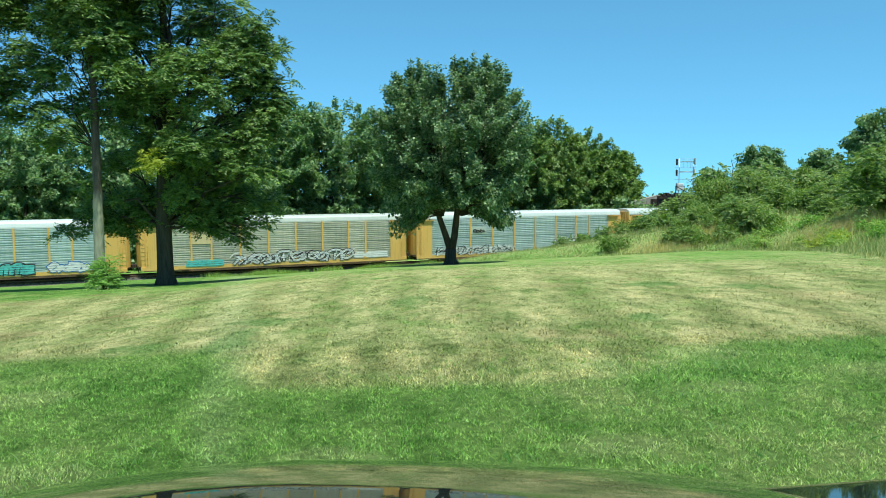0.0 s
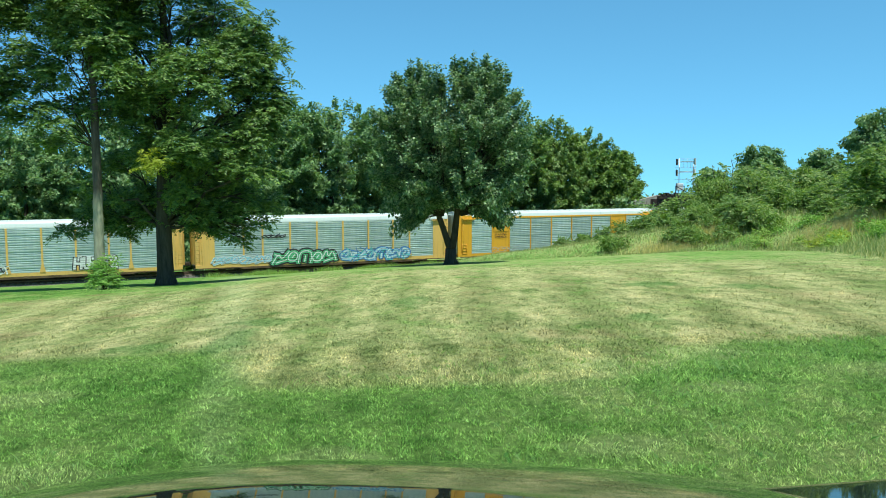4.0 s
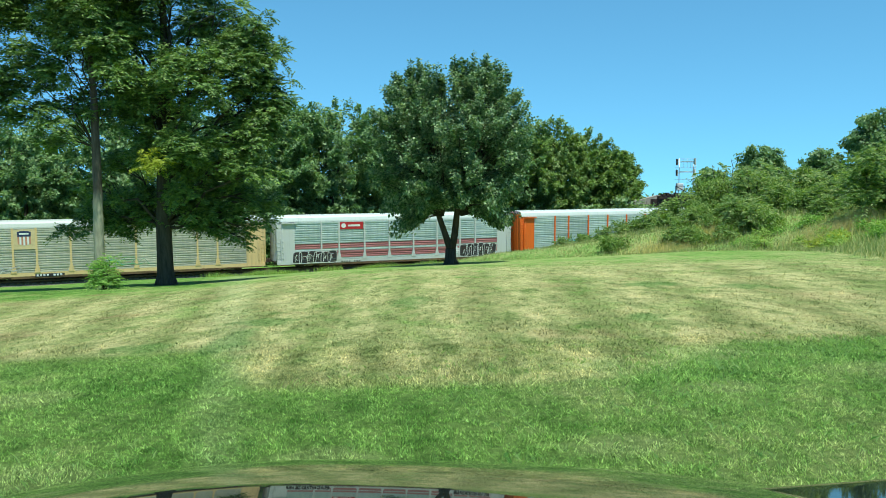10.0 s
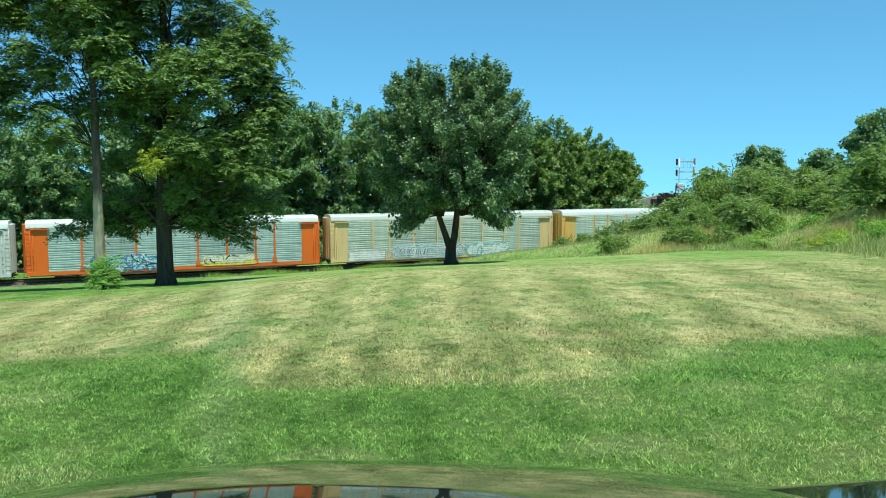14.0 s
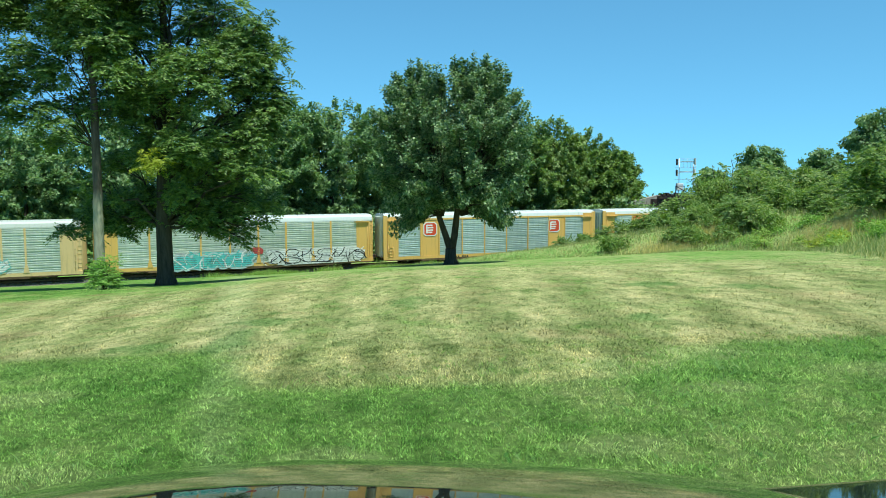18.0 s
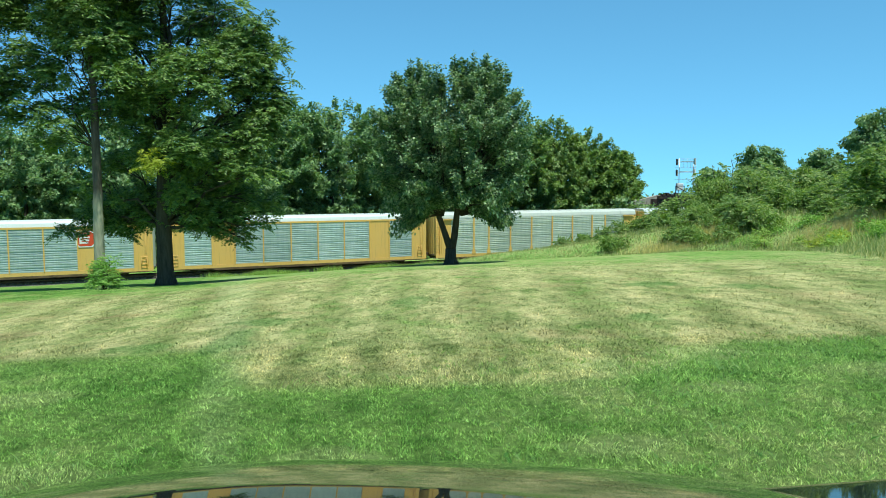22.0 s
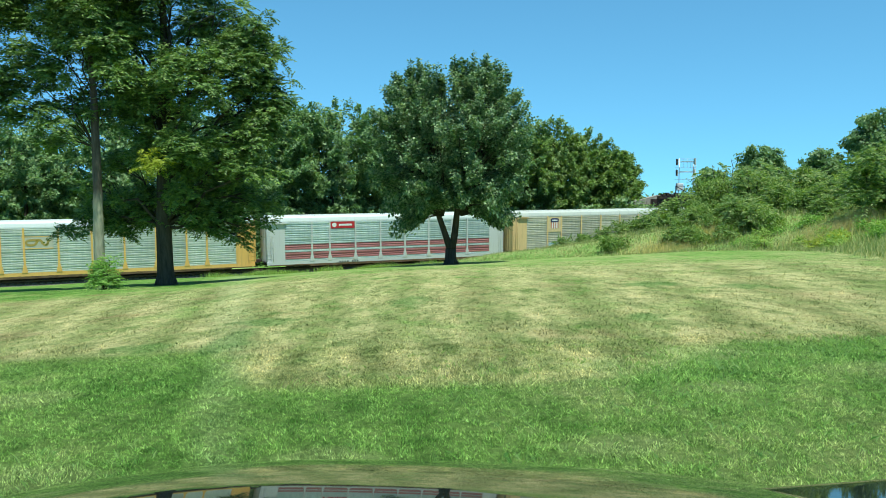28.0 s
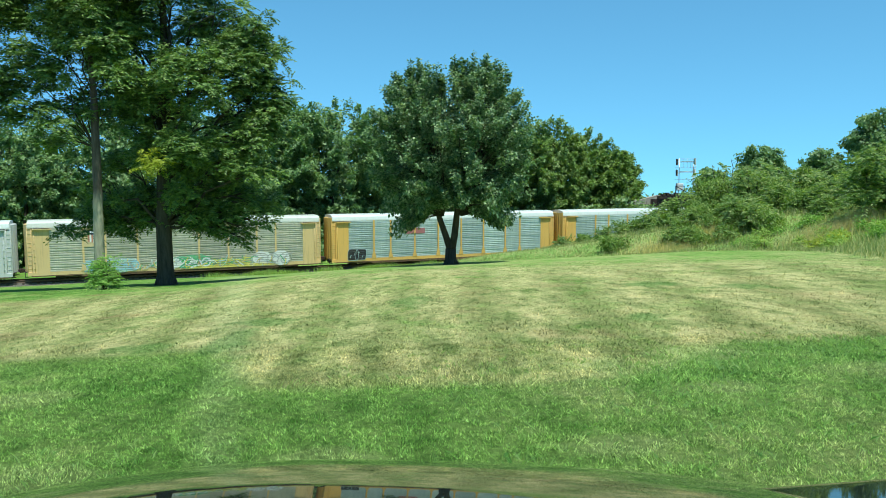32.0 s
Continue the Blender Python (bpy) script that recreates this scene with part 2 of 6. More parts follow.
        nt.links.new(col, tr.inputs["Color"])
        ms = nt.nodes.new("ShaderNodeMixShader")
        ms.inputs[0].default_value = 0.42
        nt.links.new(b.outputs[0], ms.inputs[1])
        nt.links.new(tr.outputs[0], ms.inputs[2])
        nt.links.new(ms.outputs[0], nt.nodes["Material Output"].inputs["Surface"])
        return m
    # thatch close by, with the shade between the blades painted in
    thatch_shade = mul(mr(y, 6.0, 20.0, 0.66, 0.0, False), mathn(nt, "SUBTRACT", 1.0, mul(dryland, 0.7)))
    col = mix(nt, thatch_shade, col, (0.05, 0.085, 0.02))
    tone = ramp(nt, add(mul(fine, 0.5), mul(speck, 0.5)), [(0.32, (0.42, 0.42, 0.42)), (0.62, (1.28, 1.28, 1.28))])
    col = mix(nt, 1.0, col, tone, "MULTIPLY")
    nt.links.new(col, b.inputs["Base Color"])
    bump(nt, b, add(fine, speck), 0.6, 0.04)
    return m


def gravel_material():
    m, nt, b = mat("ballast", 0.9)
    v = coords(nt)
    vor = node(nt, "ShaderNodeTexVoronoi", Scale=14.0)
    nt.links.new(v, vor.inputs["Vector"])
    c = ramp(nt, noise_tex(nt, v, 9, 5, 0.7), [(0.3, (0.05, 0.045, 0.04)), (0.7, (0.2, 0.185, 0.16))])
    nt.links.new(c, b.inputs["Base Color"])
    bump(nt, b, vor.outputs["Distance"], 0.9, 0.06)
    return m


def bark_material(name, dark, pale, scale=6.0, top=False):
    m, nt, b = mat(name, 0.9, 0.0, 0.2)
    v = coords(nt)
    n1 = noise_tex(nt, scaled(nt, v, 1, 1, 0.18), scale, 6, 0.75)
    n2 = noise_tex(nt, v, 0.8, 3)
    c = ramp(nt, n1, [(0.35, dark), (0.68, pale)])
    c = mix(nt, mathn(nt, "MULTIPLY", n2, 0.35), c, (0.10, 0.11, 0.07))
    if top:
        # smooth pale bark below; higher up the crown's shade is painted in
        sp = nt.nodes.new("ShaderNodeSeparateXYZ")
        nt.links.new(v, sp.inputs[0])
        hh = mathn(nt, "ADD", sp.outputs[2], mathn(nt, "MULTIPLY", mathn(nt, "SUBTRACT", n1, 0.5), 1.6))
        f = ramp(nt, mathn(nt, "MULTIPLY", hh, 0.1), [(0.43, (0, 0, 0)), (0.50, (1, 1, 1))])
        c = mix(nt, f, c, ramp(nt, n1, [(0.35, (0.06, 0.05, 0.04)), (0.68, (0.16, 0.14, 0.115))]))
    nt.links.new(c, b.inputs["Base Color"])
    bump(nt, b, n1, 0.8, 0.05)
    return m


def galvanised(name, col, col2):
    """Weathered galvanised sheet, dusty along the ribs."""
    m, nt, b = mat(name, 0.5, 0.1, 0.5)
    v = coords(nt)
    info = nt.nodes.new("ShaderNodeObjectInfo")
    big = noise_tex(nt, v, 0.6, 5, 0.6)
    streak = noise_tex(nt, scaled(nt, v, 2.5, 2.5, 0.2), 1.5, 6, 0.7)
    f = mathn(nt, "ADD", mathn(nt, "MULTIPLY", big, 0.6), mathn(nt, "MULTIPLY", streak, 0.5))
    c = ramp(nt, f, [(0.3, col), (0.75, col2)])
    tone = ramp(nt, info.outputs["Random"], [(0.0, (0.86, 0.86, 0.86)), (1.0, (1.1, 1.1, 1.1))])
    c = mix(nt, 1.0, c, tone, "MULTIPLY")
    nt.links.new(c, b.inputs["Base Color"])
    return m


def plain(name, col, rough=0.6, metal=0.0, vary=0.3, scale=4.0):
    m, nt, b = mat(name, rough, metal)
    n = noise_tex(nt, coords(nt), scale, 5, 0.7)
    lo = tuple(c * (1 - vary) for c in col)
    hi = tuple(min(1, c * (1 + vary)) for c in col)
    nt.links.new(ramp(nt, n, [(0.3, lo), (0.7, hi)]), b.inputs["Base Color"])
    return m


def sprayed(name, col, vary=0.2, thin=0.5):
    """Spray paint on ribbed sheets: thinner in the grooves and worn in patches."""
    m, nt, b = mat(name, 0.6)
    v = coords(nt)
    n = noise_tex(nt, v, 3.0, 5, 0.7)
    lo, hi = tuple(c * (1 - vary) for c in col), tuple(min(1, c * (1 + vary)) for c in col)
    nt.links.new(ramp(nt, n, [(0.3, lo), (0.7, hi)]), b.inputs["Base Color"])
    sep = nt.nodes.new("ShaderNodeSeparateXYZ")
    nt.links.new(v, sep.inputs[0])
    groove = mathn(nt, "SINE", mathn(nt, "MULTIPLY", sep.outputs[2], 2 * math.pi * 19 / 4.06))
    worn = mathn(nt, "ADD", mathn(nt, "MULTIPLY", groove, 0.16), noise_tex(nt, v, 1.6, 5, 0.75))
    clear = mathn(nt, "MULTIPLY", ramp(nt, worn, [(0.45, (0, 0, 0)), (0.68, (1, 1, 1))]), thin)
    tr = nt.nodes.new("ShaderNodeBsdfTransparent")
    ms = nt.nodes.new("ShaderNodeMixShader")
    nt.links.new(clear, ms.inputs[0])
    nt.links.new(b.outputs[0], ms.inputs[1])
    nt.links.new(tr.outputs[0], ms.inputs[2])
    nt.links.new(ms.outputs[0], nt.nodes["Material Output"].inputs["Surface"])
    return m


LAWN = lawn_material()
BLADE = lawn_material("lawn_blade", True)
BALLAST = gravel_material()
BARK = bark_material("bark", (0.03, 0.024, 0.019), (0.095, 0.08, 0.064))
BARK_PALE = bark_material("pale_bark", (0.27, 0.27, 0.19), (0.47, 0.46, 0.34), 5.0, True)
STEEL_RAIL = plain("rail_steel", (0.16, 0.11, 0.085), 0.5, 0.6)
TIE = plain("tie_wood", (0.075, 0.06, 0.05), 0.9)
DARK_STEEL = plain("dark_steel", (0.035, 0.03, 0.028), 0.6, 0.2)
BROWN_STEEL = plain("brown_steel", (0.05, 0.032, 0.026), 0.65, 0.2)
GREY_METAL = plain("grey_metal", (0.45, 0.46, 0.46), 0.45, 0.5)
CONCRETE = plain("concrete", (0.36, 0.33, 0.28), 0.9, 0.0, 0.2, 1.5)
GRIME = plain("grime", (0.15, 0.09, 0.05), 0.85, 0.0, 0.5, 1.5)
ROOF_WHITE = painted("roof_white", (0.55, 0.61, 0.60), 0.5, 0.12, 0.3, (0.33, 0.30, 0.26))
ROOF_TAN = painted("roof_tan", (0.46, 0.50, 0.45), 0.5, 0.2, 0.3, (0.30, 0.25, 0.2))
YELLOW = painted("rail_yellow", (0.70, 0.41, 0.085), 0.45, 0.22, 0.35)
YELLOW_PALE = painted("faded_yellow", (0.66, 0.46, 0.19), 0.55, 0.3, 0.5)
YELLOW_DEEP = painted("deep_yellow", (0.74, 0.36, 0.014), 0.4, 0.12, 0.15)
ORANGE = painted("rail_orange", (0.73, 0.13, 0.004), 0.55, 0.2, 0.06)
SILVER = painted("silver_paint", (0.52, 0.54, 0.53), 0.45, 0.15, 0.3, (0.3, 0.27, 0.24))
STRIPE_RED = painted("stripe_red", (0.34, 0.10, 0.105), 0.5, 0.1, 0.4)
ZINC_BLUE = galvanised("zinc_blue", (0.32, 0.41, 0.41), (0.52, 0.61, 0.59))
ZINC_GREY = galvanised("zinc_grey", (0.38, 0.44, 0.39), (0.60, 0.65, 0.57))
ZINC_TAN = galvanised("zinc_tan", (0.35, 0.35, 0.28), (0.55, 0.53, 0.43))
SIGN_RED = plain("sign_red", (0.42, 0.02, 0.03), 0.4, 0.0, 0.1)
SIGN_ORANGE = plain("sign_orange_red", (0.62, 0.07, 0.03), 0.4, 0.0, 0.1)
PAINT_WHITE = sprayed("spray_white", (0.70, 0.72, 0.71), 0.12, 0.45)
PAINT_BLACK = sprayed("spray_black", (0.022, 0.022, 0.026), 0.2, 0.3)
PAINT_TEAL = sprayed("spray_teal", (0.12, 0.48, 0.47), 0.2, 0.6)
PAINT_GREEN = sprayed("spray_green", (0.12, 0.42, 0.21), 0.2, 0.6)
PAINT_BLUE = sprayed("spray_blue", (0.06, 0.17, 0.42), 0.2, 0.4)
PAINT_SKY = sprayed("spray_sky_blue", (0.30, 0.53, 0.64), 0.2, 0.6)
PAINT_YELLOW = sprayed("spray_yellow", (0.70, 0.61, 0.14), 0.15, 0.6)
PAINT_RED = sprayed("spray_red", (0.42, 0.05, 0.05), 0.2, 0.4)
PAINT_GREY = sprayed("spray_grey", (0.42, 0.44, 0.44), 0.2, 0.55)
PAINT_PALE = sprayed("spray_pale", (0.42, 0.56, 0.56), 0.25, 0.6)
PLATE_WHITE = plain("plate_white", (0.72, 0.73, 0.72), 0.5, 0.0, 0.1)
SHIELD_BLUE = plain("shield_blue", (0.025, 0.035, 0.10), 0.45, 0.0, 0.15)
SHIELD_RED = plain("faded_shield_red", (0.50, 0.22, 0.14), 0.5, 0.0, 0.15)
MARK_OLIVE = plain("mark_olive", (0.36, 0.27, 0.07), 0.55, 0.0, 0.15)
PLATE_CREAM = plain("plate_cream", (0.60, 0.48, 0.27), 0.55, 0.0, 0.12)


# ---- ground ----
def axis_steps(lo, hi, fine_lo, fine_hi, step):
    mid = list(np.arange(fine_lo, fine_hi + 1e-6, step))
    out, s, v = [], step, fine_hi
    while v < hi:
        s *= 1.25
        v = min(hi, v + s)
        out.append(v)
    low, s, v = [], step, fine_lo
    while v > lo:
        s *= 1.25
        v = max(lo, v - s)
        low.append(v)
    return np.array(low[::-1] + mid + out)


gx, gy = axis_steps(-2500, 2500, -60, 80, 0.8), axis_steps(-1500, 3500, -8, 125, 0.8)
GX, GY = np.meshgrid(gx, gy)
GZ = ground_z(GX, GY)
nx, ny = len(gx), len(gy)
ii = (np.arange(ny - 1)[:, None] * nx + np.arange(nx - 1)[None, :]).ravel()
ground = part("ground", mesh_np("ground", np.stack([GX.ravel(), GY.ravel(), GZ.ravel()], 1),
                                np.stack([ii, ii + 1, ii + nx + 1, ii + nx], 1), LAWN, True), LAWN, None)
tagged(ground, "mown lawn, green with broad dry stripes, sloping down to the railway", "lawn", kind="structure")

# ---- the track ----
RAIL = BED + 0.42                      # top of the rail
CY = FACE_Y + 1.55 / TC                # centre line where x = 0


def on_track(q, z=0.0, side=0.0):
    """The point q metres along the track; side is away from the camera."""
    return (q * TC - side * TS, CY + q * TS + side * TC, z)


def at_track(q, z=0.0):
    return Matrix.Translation(on_track(q, z)) @ Matrix.Rotation(TH, 4, "Z")


track = tagged(new("railway_track"), "single railway track on a gravel bed below the lawn", "railway track", kind="structure")
track.matrix_world = at_track(0, 0)
bm = bmesh.new()
prism(bm, [(-2.1, BED - 0.3), (-1.5, BED - 0.12), (-1.22, BED + 0.2), (2.0, BED + 0.2), (3.2, BED - 0.2)], 0, -160, 190)
part("ballast_bed", bm, BALLAST, track, "grey crushed-stone ballast")
for s in (-0.7525, 0.7525):
    bm = bmesh.new()
    prof = [(-.07, .2), (.07, .2), (.07, .215), (.012, .235), (.012, .325), (.036, .34), (.036, .37), (-.036, .37), (-.036, .34), (-.012, .325), (-.012, .235), (-.07, .215)]
    prism(bm, [(s + a, BED + 0.05 + b) for a, b in prof], 0, -160, 190)
    part("rail", bm, STEEL_RAIL, track)
tie_mesh = bpy.data.meshes.new("tie")
bm = box(-0.115, 0.115, -1.3, 1.3, BED + 0.1, BED + 0.25)
bm.to_mesh(tie_mesh), bm.free()
for i in range(150):
    o = part("tie", tie_mesh, TIE, track)
    o.location = (-62 + i * 0.62, 0, 0)

# ---- the train ----
PITCH = 28.3                           # one car, coupling to coupling
HALF = 13.55                           # half a car body
W = 1.55                               # half the width
Z_SILL, Z_FLOOR, Z_EAVE, Z_TOP = 0.36, 0.80, 4.86, 5.5


def travel(t):
    """How far the train has run to the left after t seconds."""
    return 4.44 + 12.93 * t - 0.0078 * t * t


def ribbed(w, z0, z1, ribs, depth=0.06):
    """One corrugated side sheet, in the x-z plane, ribs proud towards -y."""
    vs, fs = [], []
    p = (z1 - z0) / ribs
    for i in range(ribs):
        wide = ((0.60, 0.74), (0.50, 0.62), (0.66, 0.80), (0.30, 0.40), (0.56, 0.70), (0.42, 0.55), (0.64, 0.76))[(i * 3) % 7]
        for t, y in ((0.0, 0.0), (0.06, -depth), (wide[0], -depth), (wide[1], 0.0)):
            z = z0 + (i + t) * p
            vs += [(0, y, z), (w, y, z)]
    vs += [(0, 0, z1), (w, 0, z1)]
    n = len(vs) // 2 - 1
    for i in range(n):
        a = 2 * i
        fs.append((a, a + 1, a + 3, a + 2))
    k = len(vs)
    vs += [(0, 0.05, z0), (w, 0.05, z0), (w, 0.05, z1), (0, 0.05, z1)]
    fs.append((k, k + 3, k + 2, k + 1))
    fs.append((k, k + 1, 1, 0)), fs.append((k + 3, 2 * n, 2 * n + 1, k + 2))
    return mesh_np("side_sheet", vs, fs)


def post_mesh(z0, z1, w=0.17, flare=True):
    """A side post, wider at its foot, standing proud of the sheets."""
    prof = [(-w / 2, z1), (-w / 2, z0 + 0.75), (-w * (1.5 if flare else .5), z0), (w * (1.5 if flare else .5), z0), (w / 2, z0 + 0.75), (w / 2, z1)]
    bm = bmesh.new()
    prism(bm, prof, 1, -0.10, 0.02)
    me = bpy.data.meshes.new("post")
    bm.to_mesh(me), bm.free()
    return me


def shared(bm, name):
    me = bpy.data.meshes.new(name)
    bm.to_mesh(me), bm.free()
    return me


RIBS = 19
SHEET = {}


def sheet(w, matl, z0=Z_FLOOR, z1=Z_EAVE, ribs=RIBS):
    key = (round(w, 3), matl.name, round(z0, 2), round(z1, 2))
    if key not in SHEET:
        SHEET[key] = ribbed(w, z0, z1, ribs)
        SHEET[key].materials.append(matl)
    return SHEET[key]


CACHE = {}


def cached(key, make, matl):
    k = (key, matl.name)
    if k not in CACHE:
        CACHE[k] = shared(make(), key)
        CACHE[k].materials.append(matl)
    return CACHE[k]


def roof_bm():
    bm = bmesh.new()
    prof = [(-W - 0.02, Z_EAVE - 0.04), (-W - 0.01, 4.95), (-W + 0.08, 5.25), (-W + 0.26, 5.42), (-0.6, Z_TOP), (0.6, Z_TOP), (W - 0.26, 5.42), (W - 0.08, 5.25), (W + 0.01, 4.95), (W + 0.02, Z_EAVE - 0.04)]
    prism(bm, prof, 0, -HALF + 0.08, HALF - 0.08)
    # cross ribs of the roof sheets
    for i in range(19):
        x = -HALF + 0.9 + i * (2 * HALF - 1.8) / 18
        prism(bm, [(-W - 0.03, 4.96), (-W + 0.06, 5.26), (-W + 0.25, 5.44), (-0.6, Z_TOP + 0.02), (0.6, Z_TOP + 0.02), (W - 0.25, 5.44), (W - 0.06, 5.26), (W + 0.03, 4.96)], 0, x - 0.03, x + 0.03)
    return bm


def sill_bm():
    bm = bmesh.new()
    for s in (-1, 1):
        add_box(bm, -HALF, HALF, s * W - 0.06, s * W + 0.06, Z_SILL + 0.12, Z_FLOOR)
    add_box(bm, -HALF, HALF, -W + 0.06, W - 0.06, Z_FLOOR - 0.12, Z_FLOOR - 0.02)
    return bm


def sill_foot_bm():
    bm = bmesh.new()
    for s in (-1, 1):
        add_box(bm, -HALF + 0.3, HALF - 0.3, s * W - 0.05, s * W + 0.05, Z_SILL + 0.02, Z_SILL + 0.118)
        add_box(bm, -HALF + 4.4, HALF - 4.4, s * W - 0.04, s * W + 0.04, Z_SILL - 0.10, Z_SILL + 0.02)
        for k in range(9):
            x = -10 + k * 2.5
            add_box(bm, x - .12, x + .12, s * W - 0.07, s * W + 0.07, Z_SILL - 0.02, Z_SILL + 0.14)
    return bm


def deck_bm():
    bm = bmesh.new()
    add_box(bm, -HALF, HALF, -0.3, 0.3, 0.35, 0.78)
    for z in (2.35, 3.75):
        add_box(bm, -HALF + 0.6, HALF - 0.6, -W + 0.08, W - 0.08, z, z + 0.08)
    return bm


def corner_bm(sgn, length, full, s):
    """The painted end section of a side with its latch bars."""
    bm = bmesh.new()
    xo, xi = sgn * HALF, sgn * (HALF - length)
    top = Z_EAVE + (0.3 if full else -0.12)
    a, b = sorted((xo - sgn * 0.45, xi))
    add_box(bm, a, b, s * W - 0.05, s * W + 0.05, Z_FLOOR - 0.1, top)
    a, b = sorted((xo, xo - sgn * 0.45))
    add_box(bm, a, b, s * (W - 0.08) - 0.05, s * (W - 0.08) + 0.05, Z_FLOOR - 0.1, top - 0.08)
    return bm


def ladder_bm(sgn):
    bm = bmesh.new()
    x0 = sgn * (HALF - 0.22)
    for dx in (-0.17, 0.17):
        add_tube(bm, [(x0 + dx, -W - 0.0, 0.6), (x0 + dx, -W - 0.0, 4.9)], [0.014, 0.014], 5)
    for k in range(11):
        z = 0.75 + k * 0.4
        add_tube(bm, [(x0 - 0.17, -W - 0.0, z), (x0 + 0.17, -W - 0.0, z)], [0.012, 0.012], 5)
    return bm


def grab_bm(sgn):
    """Short ladder low on the corner of a panelled car."""
    bm = bmesh.new()
    x0 = sgn * (HALF - 0.8)
    for dx in (-0.26, 0.26):
        add_tube(bm, [(x0 + dx, -W - 0.10, 0.75), (x0 + dx, -W - 0.10, 1.95)], [0.022, 0.022], 5)
    for k in range(4):
        add_tube(bm, [(x0 - 0.26, -W - 0.10, 0.85 + k * 0.34), (x0 + 0.26, -W - 0.10, 0.85 + k * 0.34)], [0.022, 0.022], 5)
    return bm


def hinge_bm(sgn):
    """Latch rods and hinge blocks on the end section."""
    bm = bmesh.new()
    xs = sgn * (HALF - 0.62)
    add_tube(bm, [(xs, -W - 0.07, Z_FLOOR), (xs, -W - 0.07, Z_EAVE - 0.2)], [0.02, 0.02], 6)
    for k in range(7):
        z = Z_FLOOR + 0.3 + k * 0.58
        add_box(bm, xs - 0.07, xs + 0.07, -W - 0.085, -W - 0.04, z, z + 0.08)
    a, b = sorted((sgn * (HALF - 2.05), sgn * (HALF - 0.5)))
    add_box(bm, a, b, -W - 0.24, -W - 0.05, Z_EAVE - 0.18, Z_EAVE - 0.1)
    add_box(bm, a + 0.35, b - 0.25, -W - 0.12, -W - 0.05, Z_EAVE - 0.34, Z_EAVE - 0.2)
    return bm


def end_door_bm(sgn):
    """Bowed end doors of upright ribs, closing the end of the car."""
    bm = bmesh.new()
    prof, n = [], 18
    for k in range(n + 1):
        yy = (W - 0.06) * (2 * k / n - 1)
        bow = 0.40 * (1 - (yy / W) ** 2) + (0.05 if k % 2 else 0.0)
        prof.append((sgn * (HALF - 0.12 + bow), yy))
    prism(bm, [(sgn * (HALF - 0.3), -W + 0.1)] + prof + [(sgn * (HALF - 0.3), W - 0.1)], 2, Z_FLOOR - 0.02, Z_EAVE + 0.3)
    return bm


def truck_frame_bm():
    bm = bmesh.new()
    for s in (-1, 1):
        prism(bm, [(-1.25, .42), (-1.15, .62), (-.45, .66), (-.3, .78), (.3, .78), (.45, .66), (1.15, .62), (1.25, .42), (.95, .36), (.4, .22), (-.4, .22), (-.95, .36)], 1, s * 0.98 - 0.07, s * 0.98 + 0.07)
        for k in (-0.16, 0, 0.16):
            add_cyl(bm, (k, s * 0.98, 0.47), (0, 0, 1), 0.07, 0.4, 8)
    add_box(bm, -0.25, 0.25, -1.1, 1.1, 0.45, 0.75)
    return bm


def wheelset_bm():
    bm = bmesh.new()
    for s in (-1, 1):
        add_cyl(bm, (0, s * 0.76, 0.42), (0, 1, 0), 0.42, 0.13, 20)
        add_cyl(bm, (0, s * 0.69, 0.42), (0, 1, 0), 0.45, 0.03, 20)
    add_cyl(bm, (0, 0, 0.42), (0, 1, 0), 0.09, 2.0, 10)
    return bm


def coupler_bm(sgn):
    bm = bmesh.new()
    a, b = sorted((sgn * (HALF - 0.3), sgn * 14.12))
    add_box(bm, a, b, -0.11, 0.11, 0.72, 0.98, 0.02)
    a, b = sorted((sgn * 13.95, sgn * 14.14))
    add_box(bm, a, b, -0.22, 0.22, 0.66, 1.04, 0.04)
    return bm


def walkway_bm(sgn):
    """Bridge plate and steps at the end of the car."""
    bm = bmesh.new()
    a, b = sorted((sgn * (HALF - 0.1), sgn * (HALF + 0.26)))
    add_box(bm, a, b, -1.35, 1.35, Z_FLOOR - 0.02, Z_FLOOR + 0.04)
    for s in (-1, 1):
        add_box(bm, a, b, s * 1.42 - 0.05, s * 1.42 + 0.05, 0.35, 0.42)
        add_tube(bm, [(a + 0.05, s * 1.42, 0.38), (a + 0.05, s * 1.42, 0.95)], [0.025, 0.025], 5)
    return bm


